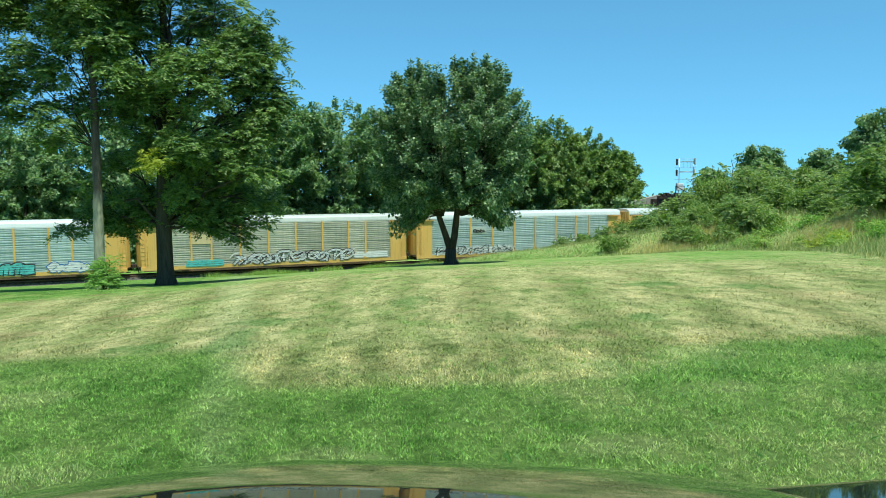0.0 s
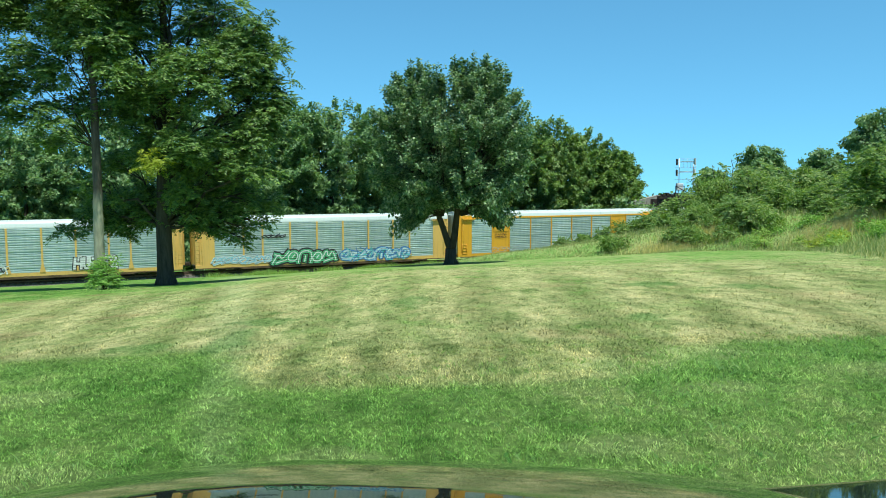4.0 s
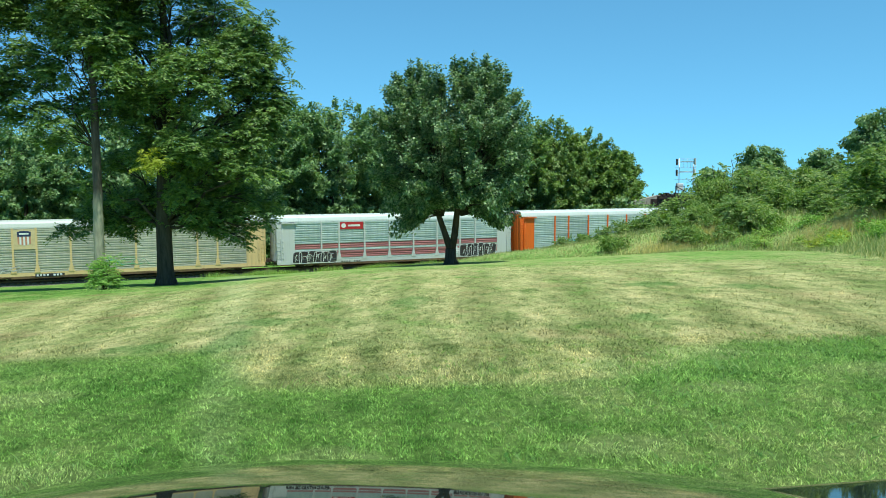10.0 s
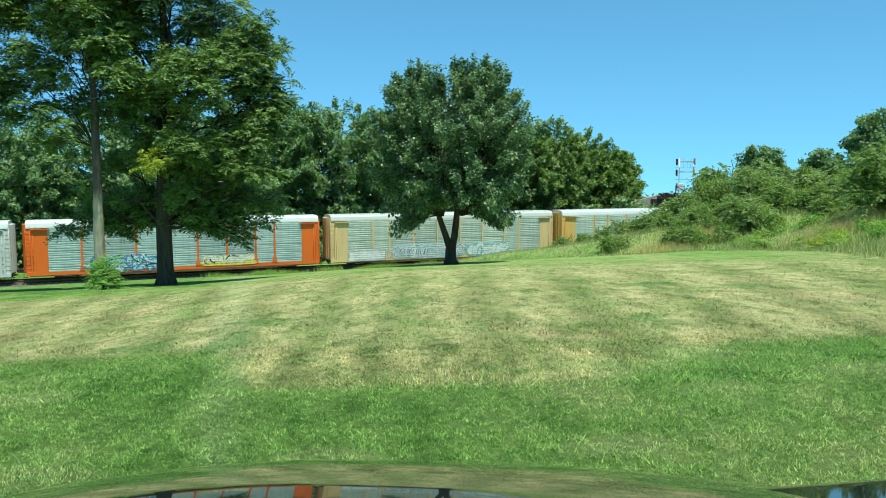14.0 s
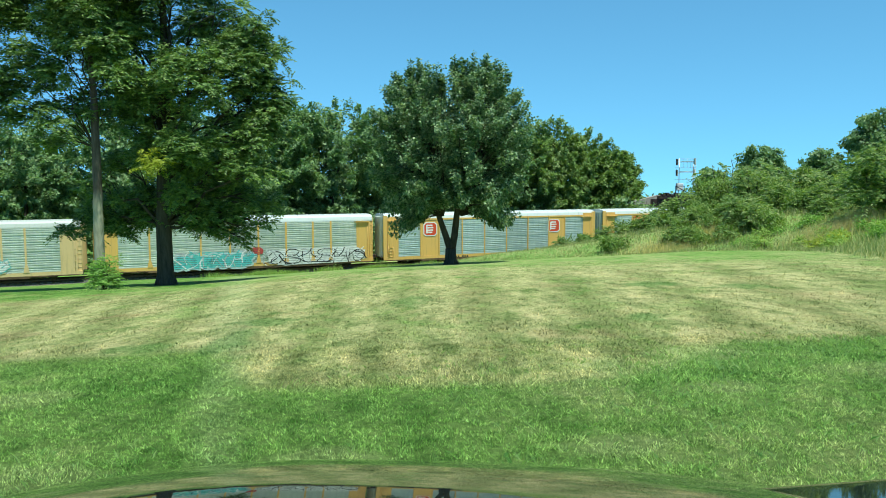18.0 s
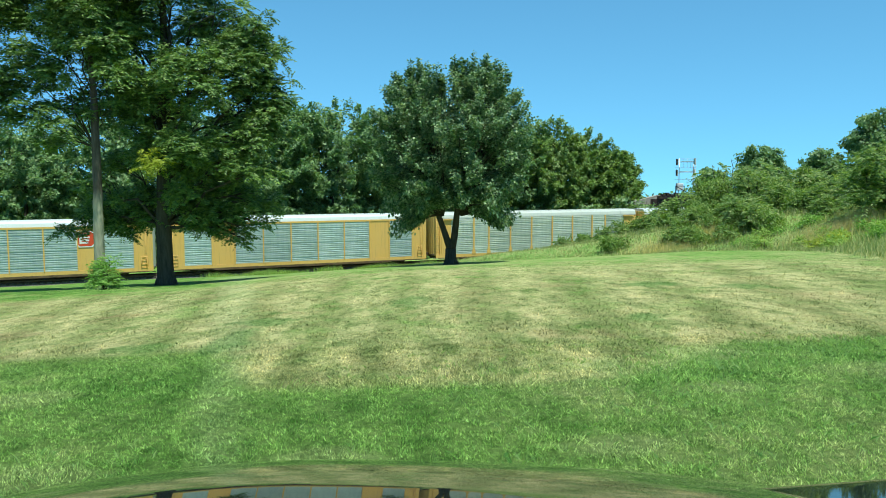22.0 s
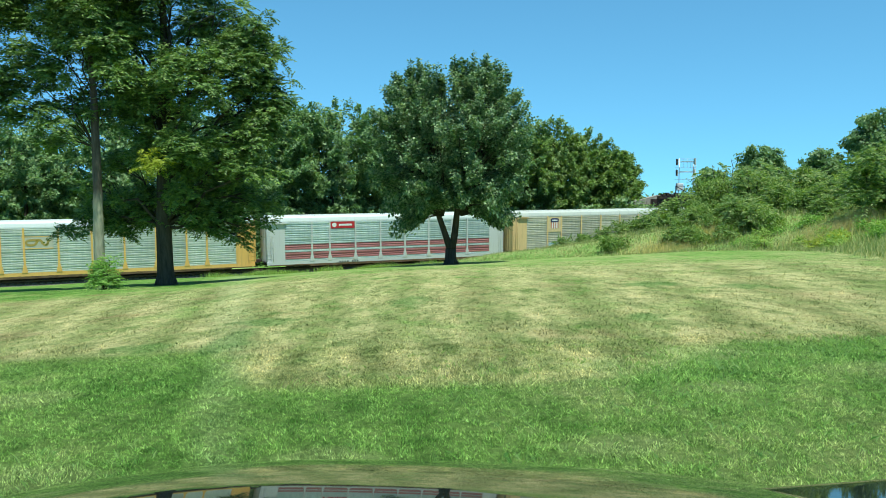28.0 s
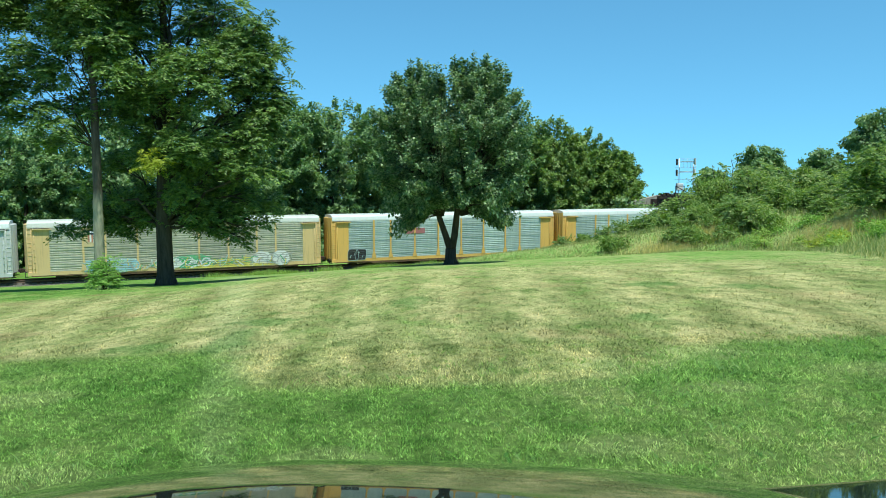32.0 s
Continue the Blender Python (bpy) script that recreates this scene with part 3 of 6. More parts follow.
def autorack(label, trim, zinc, roof, style, post=None, stripes=False):
    """A covered car carrier: style 'a' has narrow posts all along, style 'b' wide painted panels."""
    post = post or trim
    car = thing("autorack_car", None, None, label, "rail car", "cars of the train")
    part("roof", cached("roof", roof_bm, roof), None, car, "pale sheet-metal roof")
    part("side_sill", cached("sill", sill_bm, trim), None, car)
    part("sill_foot", cached("sill_foot", sill_foot_bm, GRIME), None, car, "grimy rust-brown lower sill")
    part("underframe", cached("deck", deck_bm, DARK_STEEL), None, car, "dark steel underframe and decks")
    full = style == "b"
    end = 1.7 if full else 1.85
    for sgn, tag in ((-1, "l"), (1, "r")):
        for sd in (-1, 1):
            part("end_section", cached("corner" + tag + style + str(sd), lambda: corner_bm(sgn, end, full, sd), trim), None, car)
        part("end_door", cached("end_door" + tag, lambda: end_door_bm(sgn), ZINC_GREY if full else trim), None, car)
        if full:
            a, b = sorted((sgn * (HALF + 0.02), sgn * (HALF - 0.42)))
            part("corner_post", cached("cpost" + tag, lambda: box(a, b, -W - 0.03, -W + 0.14, Z_FLOOR - 0.2, 5.3), trim), None, car)
            part("grab_iron", cached("grab" + tag, lambda: grab_bm(sgn), trim), None, car)
        else:
            part("ladder", cached("ladder" + tag, lambda: ladder_bm(sgn), trim), None, car)
        part("latch_rod", cached("hinge" + tag, lambda: hinge_bm(sgn), trim), None, car)
        part("coupler", cached("coupler" + tag, lambda: coupler_bm(sgn), BROWN_STEEL), None, car, "rusty coupler")
        part("end_walkway", cached("walkway" + tag, lambda: walkway_bm(sgn), DARK_STEEL), None, car)
        truck = part("truck", cached("truck", truck_frame_bm, DARK_STEEL), None, car, "dark steel truck")
        truck.location = (sgn * 10.05, 0, 0)
        for ax in (-0.89, 0.89):
            w = part("wheelset", cached("wheelset", wheelset_bm, BROWN_STEEL), None, truck)
            w.location = (ax, 0, 0)
    # bays along the side
    span = HALF - end
    if style == "a":
        edges = [-11.7, -8.9, -7.0, -4.2, -1.4, 1.4, 4.2, 7.0, 8.9, 11.7]
        bays = [(a, b, "s") for a, b in zip(edges, edges[1:])]
    else:
        bw, pw = 2.6, 2.2
        mid = (2 * span - 2 * bw - 2 * pw) / 5
        xs, bays = -span, []
        for wd, k in ((bw, "s"), (pw, "p"), *[(mid, "s")] * 5, (pw, "p"), (bw, "s")):
            bays.append((xs, xs + wd, k))
            xs += wd
    if full:
        part("top_rail", cached("toprail", lambda: box(-HALF + 0.4, HALF - 0.4, -W - 0.07, -W + 0.02, Z_EAVE - 0.12, Z_EAVE + 0.06), trim), None, car)
    for side in (-1, 1):
        for a, b, k in bays:
            if k == "s":
                if stripes:
                    lo, z1, z2, z3 = Z_FLOOR, Z_FLOOR + 0.95, Z_FLOOR + 1.2, Z_FLOOR + 1.75
                    segs = [(lo, lo + 0.22, zinc, 1), (lo + 0.22, z1, STRIPE_RED, 3), (z1, z2, zinc, 1), (z2, z3, STRIPE_RED, 2), (z3, Z_EAVE, zinc, 10)]
                else:
                    segs = [(Z_FLOOR, Z_EAVE, zinc, RIBS)]
                for z0, z1_, mt, rb in segs:
                    o = part("side_sheet", sheet(b - a, mt, z0, z1_, rb), None, car)
                    o.location = (a, side * (W - 0.02), 0)
                    if side == 1:
                        o.rotation_euler = (0, 0, math.pi)
                        o.location.x = b
            else:
                wd = b - a
                o = part("wide_panel", cached("panel%.2f" % wd, lambda: box(0, wd, -0.045, 0.05, Z_FLOOR, Z_EAVE), trim), None, car)
                o.location = (a, side * (W - 0.02), 0)
        marks = [a for a, b, k in bays] + [bays[-1][1]]
        for x in marks[1:-1]:
            flare = style == "a"
            o = part("post", cached("post" + style, lambda: _bm_of(post_mesh(Z_FLOOR, Z_EAVE, 0.17 if flare else 0.12, flare)), post), None, car)
            o.location = (x, side * (W + 0.005), 0)
            if side == 1:
                o.rotation_euler = (0, 0, math.pi)
    return car


def _bm_of(me):
    bm = bmesh.new()
    bm.from_mesh(me)
    return bm


CAR_SPECS = [
    # label, trim, sheets, roof, style, post, stripes
    ("weathered auto carrier with grey sheets, yellow ends and teal tags", YELLOW, ZINC_BLUE, ROOF_WHITE, "a", YELLOW, False),
    ("dusty auto carrier with tan sheets and long white tags", YELLOW, ZINC_TAN, ROOF_TAN, "a", YELLOW, False),
    ("auto carrier with grey-blue sheets, yellow posts and rows of white scrawl", YELLOW, ZINC_BLUE, ROOF_WHITE, "a", YELLOW, False),
    ("auto carrier with grey sheets, yellow ends and teal and green tags", YELLOW, ZINC_BLUE, ROOF_WHITE, "a", YELLOW, False),
    ("bright yellow auto carrier with wide painted panels and a shield", YELLOW_DEEP, ZINC_BLUE, ROOF_WHITE, "b", YELLOW_DEEP, False),
    ("faded tan auto carrier with a cream shield plate and green scrawl", YELLOW_PALE, ZINC_TAN, ROOF_TAN, "a", YELLOW_PALE, False),
    ("silver auto carrier with dark red stripes and black tags", SILVER, ZINC_BLUE, ROOF_WHITE, "a", SILVER, True),
    ("orange-trimmed auto carrier with blue and yellow tags", ORANGE, ZINC_BLUE, ROOF_WHITE, "a", ORANGE, False),
    ("tan-yellow auto carrier with white and pale teal tags", YELLOW_PALE, ZINC_GREY, ROOF_TAN, "a", YELLOW_PALE, False),
    ("grey and yellow auto carrier with teal and white tags", YELLOW, ZINC_GREY, ROOF_WHITE, "a", YELLOW, False),
    ("yellow-panelled auto carrier with two red shield signs", YELLOW, ZINC_BLUE, ROOF_WHITE, "b", YELLOW, False),
    ("clean yellow-panelled auto carrier with red-orange letters mark", YELLOW, ZINC_BLUE, ROOF_WHITE, "b", YELLOW, False),
    ("grey auto carrier with yellow posts and a black and red tag", YELLOW, ZINC_GREY, ROOF_TAN, "a", YELLOW, False),
    ("grey and yellow auto carrier with a framed yellow sign", YELLOW, ZINC_GREY, ROOF_WHITE, "a", YELLOW, False),
    ("clean silver auto carrier with dark red stripes and a red sign", SILVER, ZINC_BLUE, ROOF_WHITE, "a", SILVER, True),
    ("faded tan auto carrier with a cream shield plate and pastel tags", YELLOW_PALE, ZINC_TAN, ROOF_TAN, "a", YELLOW_PALE, False),
    ("grey-blue auto carrier with yellow posts and ends", YELLOW, ZINC_BLUE, ROOF_WHITE, "a", YELLOW, False),
    ("grey auto carrier with yellow posts and ends at the rear", YELLOW, ZINC_BLUE, ROOF_WHITE, "a", YELLOW, False),
]
CARS = [autorack(*spec) for spec in CAR_SPECS]


# ---- signs and spray paint on the cars ----
SKIN = -(W + 0.108)                    # sprayed paint runs over the posts
PLATE_SKIN = -(W + 0.05)               # plates sit on the sheets


def strip(bm, pts, w, y):
    """A flat band of width w along points in the x-z plane."""
    n = len(pts)
    if n < 2:
        return
    closed = (Vector(pts[0]) - Vector(pts[-1])).length < 1e-6
    rows = []
    for i in range(n):
        a = Vector(pts[i - 1]) if i else (Vector(pts[-2]) if closed else Vector(pts[0]))
        c = Vector(pts[i + 1]) if i < n - 1 else (Vector(pts[1]) if closed else Vector(pts[-1]))
        d = (c - a)
        d = d.normalized() if d.length > 1e-9 else Vector((1, 0))
        nn = Vector((-d.y, d.x)) * w / 2
        p = Vector(pts[i])
        if not closed and i in (0, n - 1):
            p = p + d * w * 0.3 * (1 if i else -1)
        rows.append((bm.verts.new((p.x - nn.x, y, p.y - nn.y)), bm.verts.new((p.x + nn.x, y, p.y + nn.y))))
    for r0, r1 in zip(rows, rows[1:]):
        bm.faces.new((r0[0], r1[0], r1[1], r0[1]))


def curve_pts(pts, n=3):
    """Rounds a polyline off by corner cutting."""
    for _ in range(n):
        out = [pts[0]]
        for a, b in zip(pts, pts[1:]):
            out += [(a[0] * .75 + b[0] * .25, a[1] * .75 + b[1] * .25), (a[0] * .25 + b[0] * .75, a[1] * .25 + b[1] * .75)]
        pts = out + [pts[-1]]
    return pts


STROKES = {
    "E": [[(1, 1), (.1, .95), (0, .05), (1, 0)], [(0, .5), (.8, .52)]],
    "K": [[(.1, 1), (.1, 0)], [(1, 1), (.15, .5), (1, 0)]],
    "O": [[(.5, 1), (0, .8), (0, .2), (.5, 0), (1, .2), (1, .8), (.5, 1)]],
    "S": [[(1, .9), (.1, 1), (0, .55), (1, .45), (.95, 0), (0, .08)]],
    "N": [[(0, 0), (.05, 1), (.9, 0), (1, 1)]],
    "U": [[(0, 1), (.02, .1), (.5, 0), (.95, .1), (1, 1)]],
    "P": [[(.1, 0), (.1, 1), (.9, .95), (.95, .5), (.15, .42)]],
    "H": [[(.05, 0), (.1, 1)], [(.9, 0), (.95, 1)], [(.1, .5), (.9, .5)]],
    "a": [[(0, 0), (0, .8), (.3, 1), (.7, 1), (1, .8), (1, 0)], [(.5, .1), (.5, .6)]],
    "w": [[(-.1, .2), (.2, 1.05), (.4, .3), (.7, .95), (1.1, .1)], [(.1, .0), (.8, .25)]],
    "z": [[(-.15, .5), (.3, 1), (.55, .1), (1.1, .6)], [(.0, .15), (.5, .7), (1.0, .9)]],
    "l": [[(0, .5), (.5, 1.05), (1.05, .5), (.5, -.05), (.15, .3), (.6, .6)]],
    "b": [[(0, .1), (1, .2)], [(.1, .5), (.9, .6)], [(0, .95), (.9, .9)]],
    "o": [[(.1, .5), (.4, 1), (.9, .7), (.8, .1), (.2, .15), (.1, .5)], [(.45, .4), (.6, .65)]],
    "B": [[(.1, 0), (.1, 1), (.85, .9), (.75, .55), (.2, .5)], [(.75, .52), (1, .3), (.85, .03), (.1, 0)]],
    "T": [[(0, .95), (1, 1)], [(.5, .95), (.5, 0)]],
    "Z": [[(0, .95), (1, 1), (.05, .05), (1, 0)]],
    "L": [[(.1, 1), (.12, .05), (.95, .1)]],
    "v": [[(-.1, .0), (.3, .9), (.6, .3), (1.1, 1)], [(.2, .05), (1.0, .3)], [(.0, .8), (.5, .6)]],
}


def tag(car, x0, x1, z0, z1, chars, fill, edge=None, wide=0.26, seed=0, slant=0.12, back=None, shine=None, over=1.35):
    """A sprayed tag on the near side: letter-like bands with a wider edge behind them."""
    r = random.Random(seed)
    z1 = min(z1, Z_EAVE)
    n = len(chars)
    cw = (x1 - x0) / n
    h = z1 - z0
    bms = {}
    cnt = 0
    for layer, (mt, k) in enumerate(((edge, 1.75), (fill, 1.0), (shine, 0.25))):
        if mt is None:
            continue
        r.seed(seed)
        for i, ch in enumerate(chars):
            jz, jh = r.uniform(-.04, .06) * h, r.uniform(.86, 1.0)
            for st in STROKES[ch]:
                m = wide * h
                pts = [(x0 + i * cw + m * .5 + (.5 + (p[0] - .5) * over) * (cw - m * .8) + slant * h * p[1], z0 + jz + m * .45 + p[1] * (h * jh - m)) for p in st]
                cnt += 1
                bm = bmesh.new()
                strip(bm, curve_pts(pts, 2), wide * h * k, SKIN - 0.004 * layer - 0.0005 * (cnt % 7))
                part("painted_stroke", bm, mt, car)
    if back:
        bm = bmesh.new()
        ring = []
        m = 26
        for i in range(m):
            a = 2 * math.pi * i / m
            ex, ez = math.cos(a), math.sin(a)
            sx = math.copysign(abs(ex) ** 0.45, ex)
            sz = math.copysign(abs(ez) ** 0.45, ez)
            ring.append(bm.verts.new(((x0 + x1) / 2 + sx * (x1 - x0) * .5 * r.uniform(.95, 1.05), SKIN + 0.006, (z0 + z1) / 2 + sz * h * .5 * r.uniform(.88, 1.1))))
        bm.faces.new(ring)
        part("painted_tag", bm, back, car)


def bubble_tag(car, x0, x1, z0, z1, n, fill, line, seed):
    """A row of round-headed filled shapes with thin outlines."""
    r = random.Random(seed)
    cw = (x1 - x0) / n
    for i in range(n):
        cx, w = x0 + (i + 0.5) * cw, cw * r.uniform(0.60, 0.72)
        lo, hi = z0 + r.uniform(0, 0.08), z1 - r.uniform(0, 0.14)
        lean = r.uniform(0.0, 0.14)
        ring = []
        for k in range(20):
            a = 2 * math.pi * k / 20
            ex, ez = math.cos(a), math.sin(a)
            pw = 0.55 if ez > 0 else 0.35
            px = cx + math.copysign(abs(ex) ** pw, ex) * w
            pz = (lo + hi) / 2 + math.copysign(abs(ez) ** pw, ez) * (hi - lo) / 2
            ring.append((px + lean * (pz - lo), pz))
        y = SKIN - 0.001 * i
        bm = bmesh.new()
        bm.faces.new([bm.verts.new((p[0], y, p[1])) for p in ring])
        part("painted_tag", bm, fill, car)
        bm = bmesh.new()
        strip(bm, ring + ring[:1], 0.055, y - 0.009)
        for _ in range(2):
            ax, az = cx + r.uniform(-.5, .4) * w, lo + (hi - lo) * r.uniform(.15, .5)
            strip(bm, curve_pts([(ax, az), (ax + r.uniform(-.1, .3) * w, az + .3 * (hi - lo)), (ax + r.uniform(.2, .6) * w, az + r.uniform(.1, .45) * (hi - lo))], 2), 0.05, y - 0.0095)
        part("painted_stroke", bm, line, car)


def spray(car, x0, x1, z0, z1, mats, n, seed, w=0.07):
    """Short curved strokes crossing one another, thickest in the middle."""
    r = random.Random(seed)
    h = z1 - z0
    for i in range(n):
        cx = x0 + (x1 - x0) * (i + r.random()) / n
        cz = z0 + h * r.uniform(.15, .85)
        a, ln = r.uniform(0, math.pi), h * r.uniform(.2, .5)
        d = (math.cos(a) * ln, math.sin(a) * ln)
        k = r.uniform(-.6, .6)
        pts = [(cx - d[0], max(z0, min(z1, cz - d[1]))), (cx - k * d[1], max(z0, min(z1, cz + k * d[0]))), (cx + d[0], max(z0, min(z1, cz + d[1])))]
        bm = bmesh.new()
        strip(bm, curve_pts(pts, 2), w * r.uniform(.7, 1.9), SKIN - 0.014 - 0.0004 * (i % 12))
        part("painted_stroke", bm, mats[i % len(mats)], car)


def blob(car, cx, cz, rx, rz, mt, y=0.0, n=18, seed=0, name="painted_tag", power=1.0, label=""):
    r = random.Random(seed)
    bm = bmesh.new()
    ring = []
    for i in range(n):
        a = 2 * math.pi * i / n
        ex, ez = math.cos(a), math.sin(a)
        k = r.uniform(.9, 1.08) if seed else 1
        ring.append(bm.verts.new((cx + math.copysign(abs(ex) ** power, ex) * rx * k, SKIN + y, cz + math.copysign(abs(ez) ** power, ez) * rz * k)))
    bm.faces.new(ring)
    return part(name, bm, mt, car, label)


def plate(car, x0, x1, z0, z1, mt, y=-0.03, name="sign_plate", label=""):
    return part(name, box(x0, x1, PLATE_SKIN + y, PLATE_SKIN + y + 0.024, z0, z1), mt, car, label)


def lettering(car, words, x0, z0, size, mt):
    """Words in the built-in font, standing on the near side of the car."""
    cu = bpy.data.curves.new("lettering", "FONT")
    cu.body, cu.size, cu.extrude, cu.align_x, cu.space_line = words, size, 0.003, "CENTER", 0.9
    tmp = bpy.data.objects.new("lettering", cu)
    me = bpy.data.meshes.new_from_object(tmp)
    bpy.data.objects.remove(tmp)
    ob = part("lettering", me, mt, car)
    ob.rotation_euler = (math.pi / 2, 0, 0)
    ob.location = (x0, PLATE_SKIN - 0.036, z0)
    return ob


def shield_plate(car, x0, x1, z0, z1, ground_mat):
    """A striped shield with a dark blue head on a plate."""
    p = plate(car, x0, x1, z0, z1, ground_mat)
    w, h, cx = x1 - x0, z1 - z0, (x0 + x1) / 2
    sh = w * 0.30
    zb, zt, zm = z0 + h * 0.20, z1 - h * 0.08, z1 - h * 0.36
    for i in range(7):
        a = cx - sh + 2 * sh * i / 7
        mt = SHIELD_RED if i % 2 == 0 else PLATE_WHITE
        bm = box(a, a + 2 * sh / 7 - 0.004, PLATE_SKIN - 0.045, PLATE_SKIN - 0.03, zb + h * .06 * abs(i - 3) / 3, zm)
        part("shield_stripe", bm, mt, p)
    bm = bmesh.new()
    prism(bm, [(cx - sh, zm), (cx - sh * 1.05, zt - h * .06), (cx - sh * .6, zt), (cx + sh * .6, zt), (cx + sh * 1.05, zt - h * .06), (cx + sh, zm)], 1, PLATE_SKIN - 0.05, PLATE_SKIN - 0.03)
    part("shield_head", bm, SHIELD_BLUE, p)
    part("shield_bar", box(cx - sh * .7, cx + sh * .7, PLATE_SKIN - 0.06, PLATE_SKIN - 0.05, zm + h * .1, zm + h * .18), PLATE_WHITE, p)


def octagon_sign(car, x0, x1, z0, z1):
    cx, cz, rx, rz = (x0 + x1) / 2, (z0 + z1) / 2, (x1 - x0) / 2, (z1 - z0) / 2
    def octo(k, a, b):
        bm = bmesh.new()
        c = 0.68
        prism(bm, [(cx + px * rx * k, cz + pz * rz * k) for px, pz in ((-c, -1), (c, -1), (1, -c), (1, c), (c, 1), (-c, 1), (-1, c), (-1, -c))], 1, PLATE_SKIN + a, PLATE_SKIN + b)
        return bm
    s = part("sign_plate", octo(1.0, -0.02, 0.0), PLATE_WHITE, car, "red sign with white edge")
    part("sign_field", octo(0.86, -0.026, -0.02), SIGN_ORANGE, s)
    for k, (w, z) in enumerate(((.45, .45), (.62, .1), (.55, -.25), (.4, -.55))):
        part("sign_bar", box(cx - rx * w, cx + rx * w * .7, PLATE_SKIN - 0.034, PLATE_SKIN - 0.026, cz + z * rz, cz + z * rz + rz * .2), PLATE_WHITE, s)
    part("sign_bar", box(cx - rx * .62, cx - rx * .4, PLATE_SKIN - 0.036, PLATE_SKIN - 0.028, cz - rz * .6, cz + rz * .6), PLATE_WHITE, s)


def number_bars(car, x0, x1, z0=0.47, z1=0.66, mt=None, ground_mat=None):
    """The car's number as plain bars on the sill."""
    y = -(W + 0.065)
    if ground_mat:
        part("number_plate", box(x0 - .1, x1 + .1, y - 0.004, y + .004, z0 - .05, z1 + .05), ground_mat, car)
    n = 8
    bm = bmesh.new()
    for i in range(n):
        if i == 4:
            continue
        a = x0 + (x1 - x0) * i / n
        add_box(bm, a, a + (x1 - x0) / n * .62, y - 0.012, y - 0.005, z0, z1)
    part("number_bar", bm, mt or PLATE_WHITE, car)


C = {k - 1: car for k, car in enumerate(CARS)}
# car by car, front to rear
tag(C[-1], 1.2, 5.6, .62, 1.75, "aoaab", PAINT_TEAL, PAINT_BLACK, .3, 1, back=PAINT_TEAL)
tag(C[-1], 6.8, 10.2, .66, 1.7, "lzbw", PAINT_WHITE, PAINT_BLUE, .24, 2)
tag(C[0], -9.4, -5.9, .66, 1.4, "bobo", PAINT_TEAL, None, .34, 3, back=PAINT_TEAL)
plate(C[0], -8.84, -7.06, 2.9, 4.4, PLATE_CREAM, label="blank faded cream plate")
tag(C[0], -4.6, 7.4, .7, 2.0, "vlwalzoal", PAINT_WHITE, PAINT_BLACK, .16, 4, shine=PAINT_GREY)
tag(C[0], 7.5, 11.2, .8, 1.6, "oob", PAINT_WHITE, None, .36, 5)
tag(C[1], -11.2, -1.6, .66, 1.75, "wlvzolawzlovw", PAINT_WHITE, None, .13, 6)
tag(C[1], -11.2, -1.6, .7, 1.65, "zovlwazlwvoz", PAINT_BLACK, None, .09, 7)
plate(C[1], -6.9, -5.0, 3.0, 3.8, ZINC_GREY, -.016, label="framed dark railway mark")
tag(C[1], -6.75, -5.3, 3.15, 3.65, "ovw", PAINT_BLACK, None, .22, 8, .0)
tag(C[1], 3.9, 7.7, .85, 2.2, "HLTEZ", PAINT_WHITE, PAINT_BLACK, .17, 9, .05, back=PAINT_WHITE, over=1.15)
tag(C[2], -11.9, -6.2, .72, 1.75, "wzolvwo", PAINT_SKY, PAINT_WHITE, .14, 10)
tag(C[2], -6.0, .4, .45, 2.15, "voaow", PAINT_GREEN, PAINT_BLACK, .24, 11, shine=PAINT_WHITE)
tag(C[2], 1.0, 8.8, .55, 2.0, "ovoawo", PAINT_SKY, PAINT_BLUE, .2, 12, shine=PAINT_WHITE)
tag(C[2], -7.0, -4.9, 3.2, 3.75, "zvz", PAINT_BLACK, None, .2, 13, .3)
shield_plate(C[3], -9.1, -7.2, 3.25, 4.72, YELLOW_DEEP)
lettering(C[3], "BUILDING\nAMERICA", -8.15, 2.8, .36, BROWN_STEEL)
tag(C[3], -1.45, 3.1, .78, 2.02, "EKOS", PAINT_BLACK, PAINT_WHITE, .25, 15, .25, over=1.0)
tag(C[3], -9.6, -5.6, .8, 1.6, "lozb", PAINT_GREY, None, .08, 16)
blob(C[3], 10.1, 1.5, 1.35, .62, PAINT_PALE, .004, 18, 17, power=.5)
number_bars(C[3], -6.1, -3.4, mt=PAINT_BLACK)
shield_plate(C[4], -8.84, -7.06, 2.95, 4.75, PLATE_CREAM)
tag(C[4], -2.4, -1.6, .85, 1.7, "o", PAINT_GREEN, None, .3, 18)
tag(C[4], -1.9, 2.2, 1.1, 2.0, "bvbw", PAINT_GREEN, None, .06, 19)
tag(C[4], -10.8, -8.6, .8, 1.5, "oz", PAINT_GREY, None, .12, 20)
number_bars(C[4], -7.1, -4.9, .44, .62, PAINT_WHITE, PAINT_BLACK)
bubble_tag(C[5], -11.9, -7.4, .5, 1.85, 6, PAINT_BLACK, PAINT_WHITE, 21)
plate(C[5], -6.9, -4.35, 3.98, 4.74, SIGN_RED, label="dark red sign with white mark")
part("sign_bar", box(-6.0, -4.7, PLATE_SKIN - .04, PLATE_SKIN - .03, 4.26, 4.46), PLATE_WHITE, C[5])
blob(C[5], -6.5, 4.36, .25, .25, PLATE_WHITE, .024)
blob(C[5], 6.4, 1.35, .5, .45, PAINT_WHITE, 0, 9, 22)
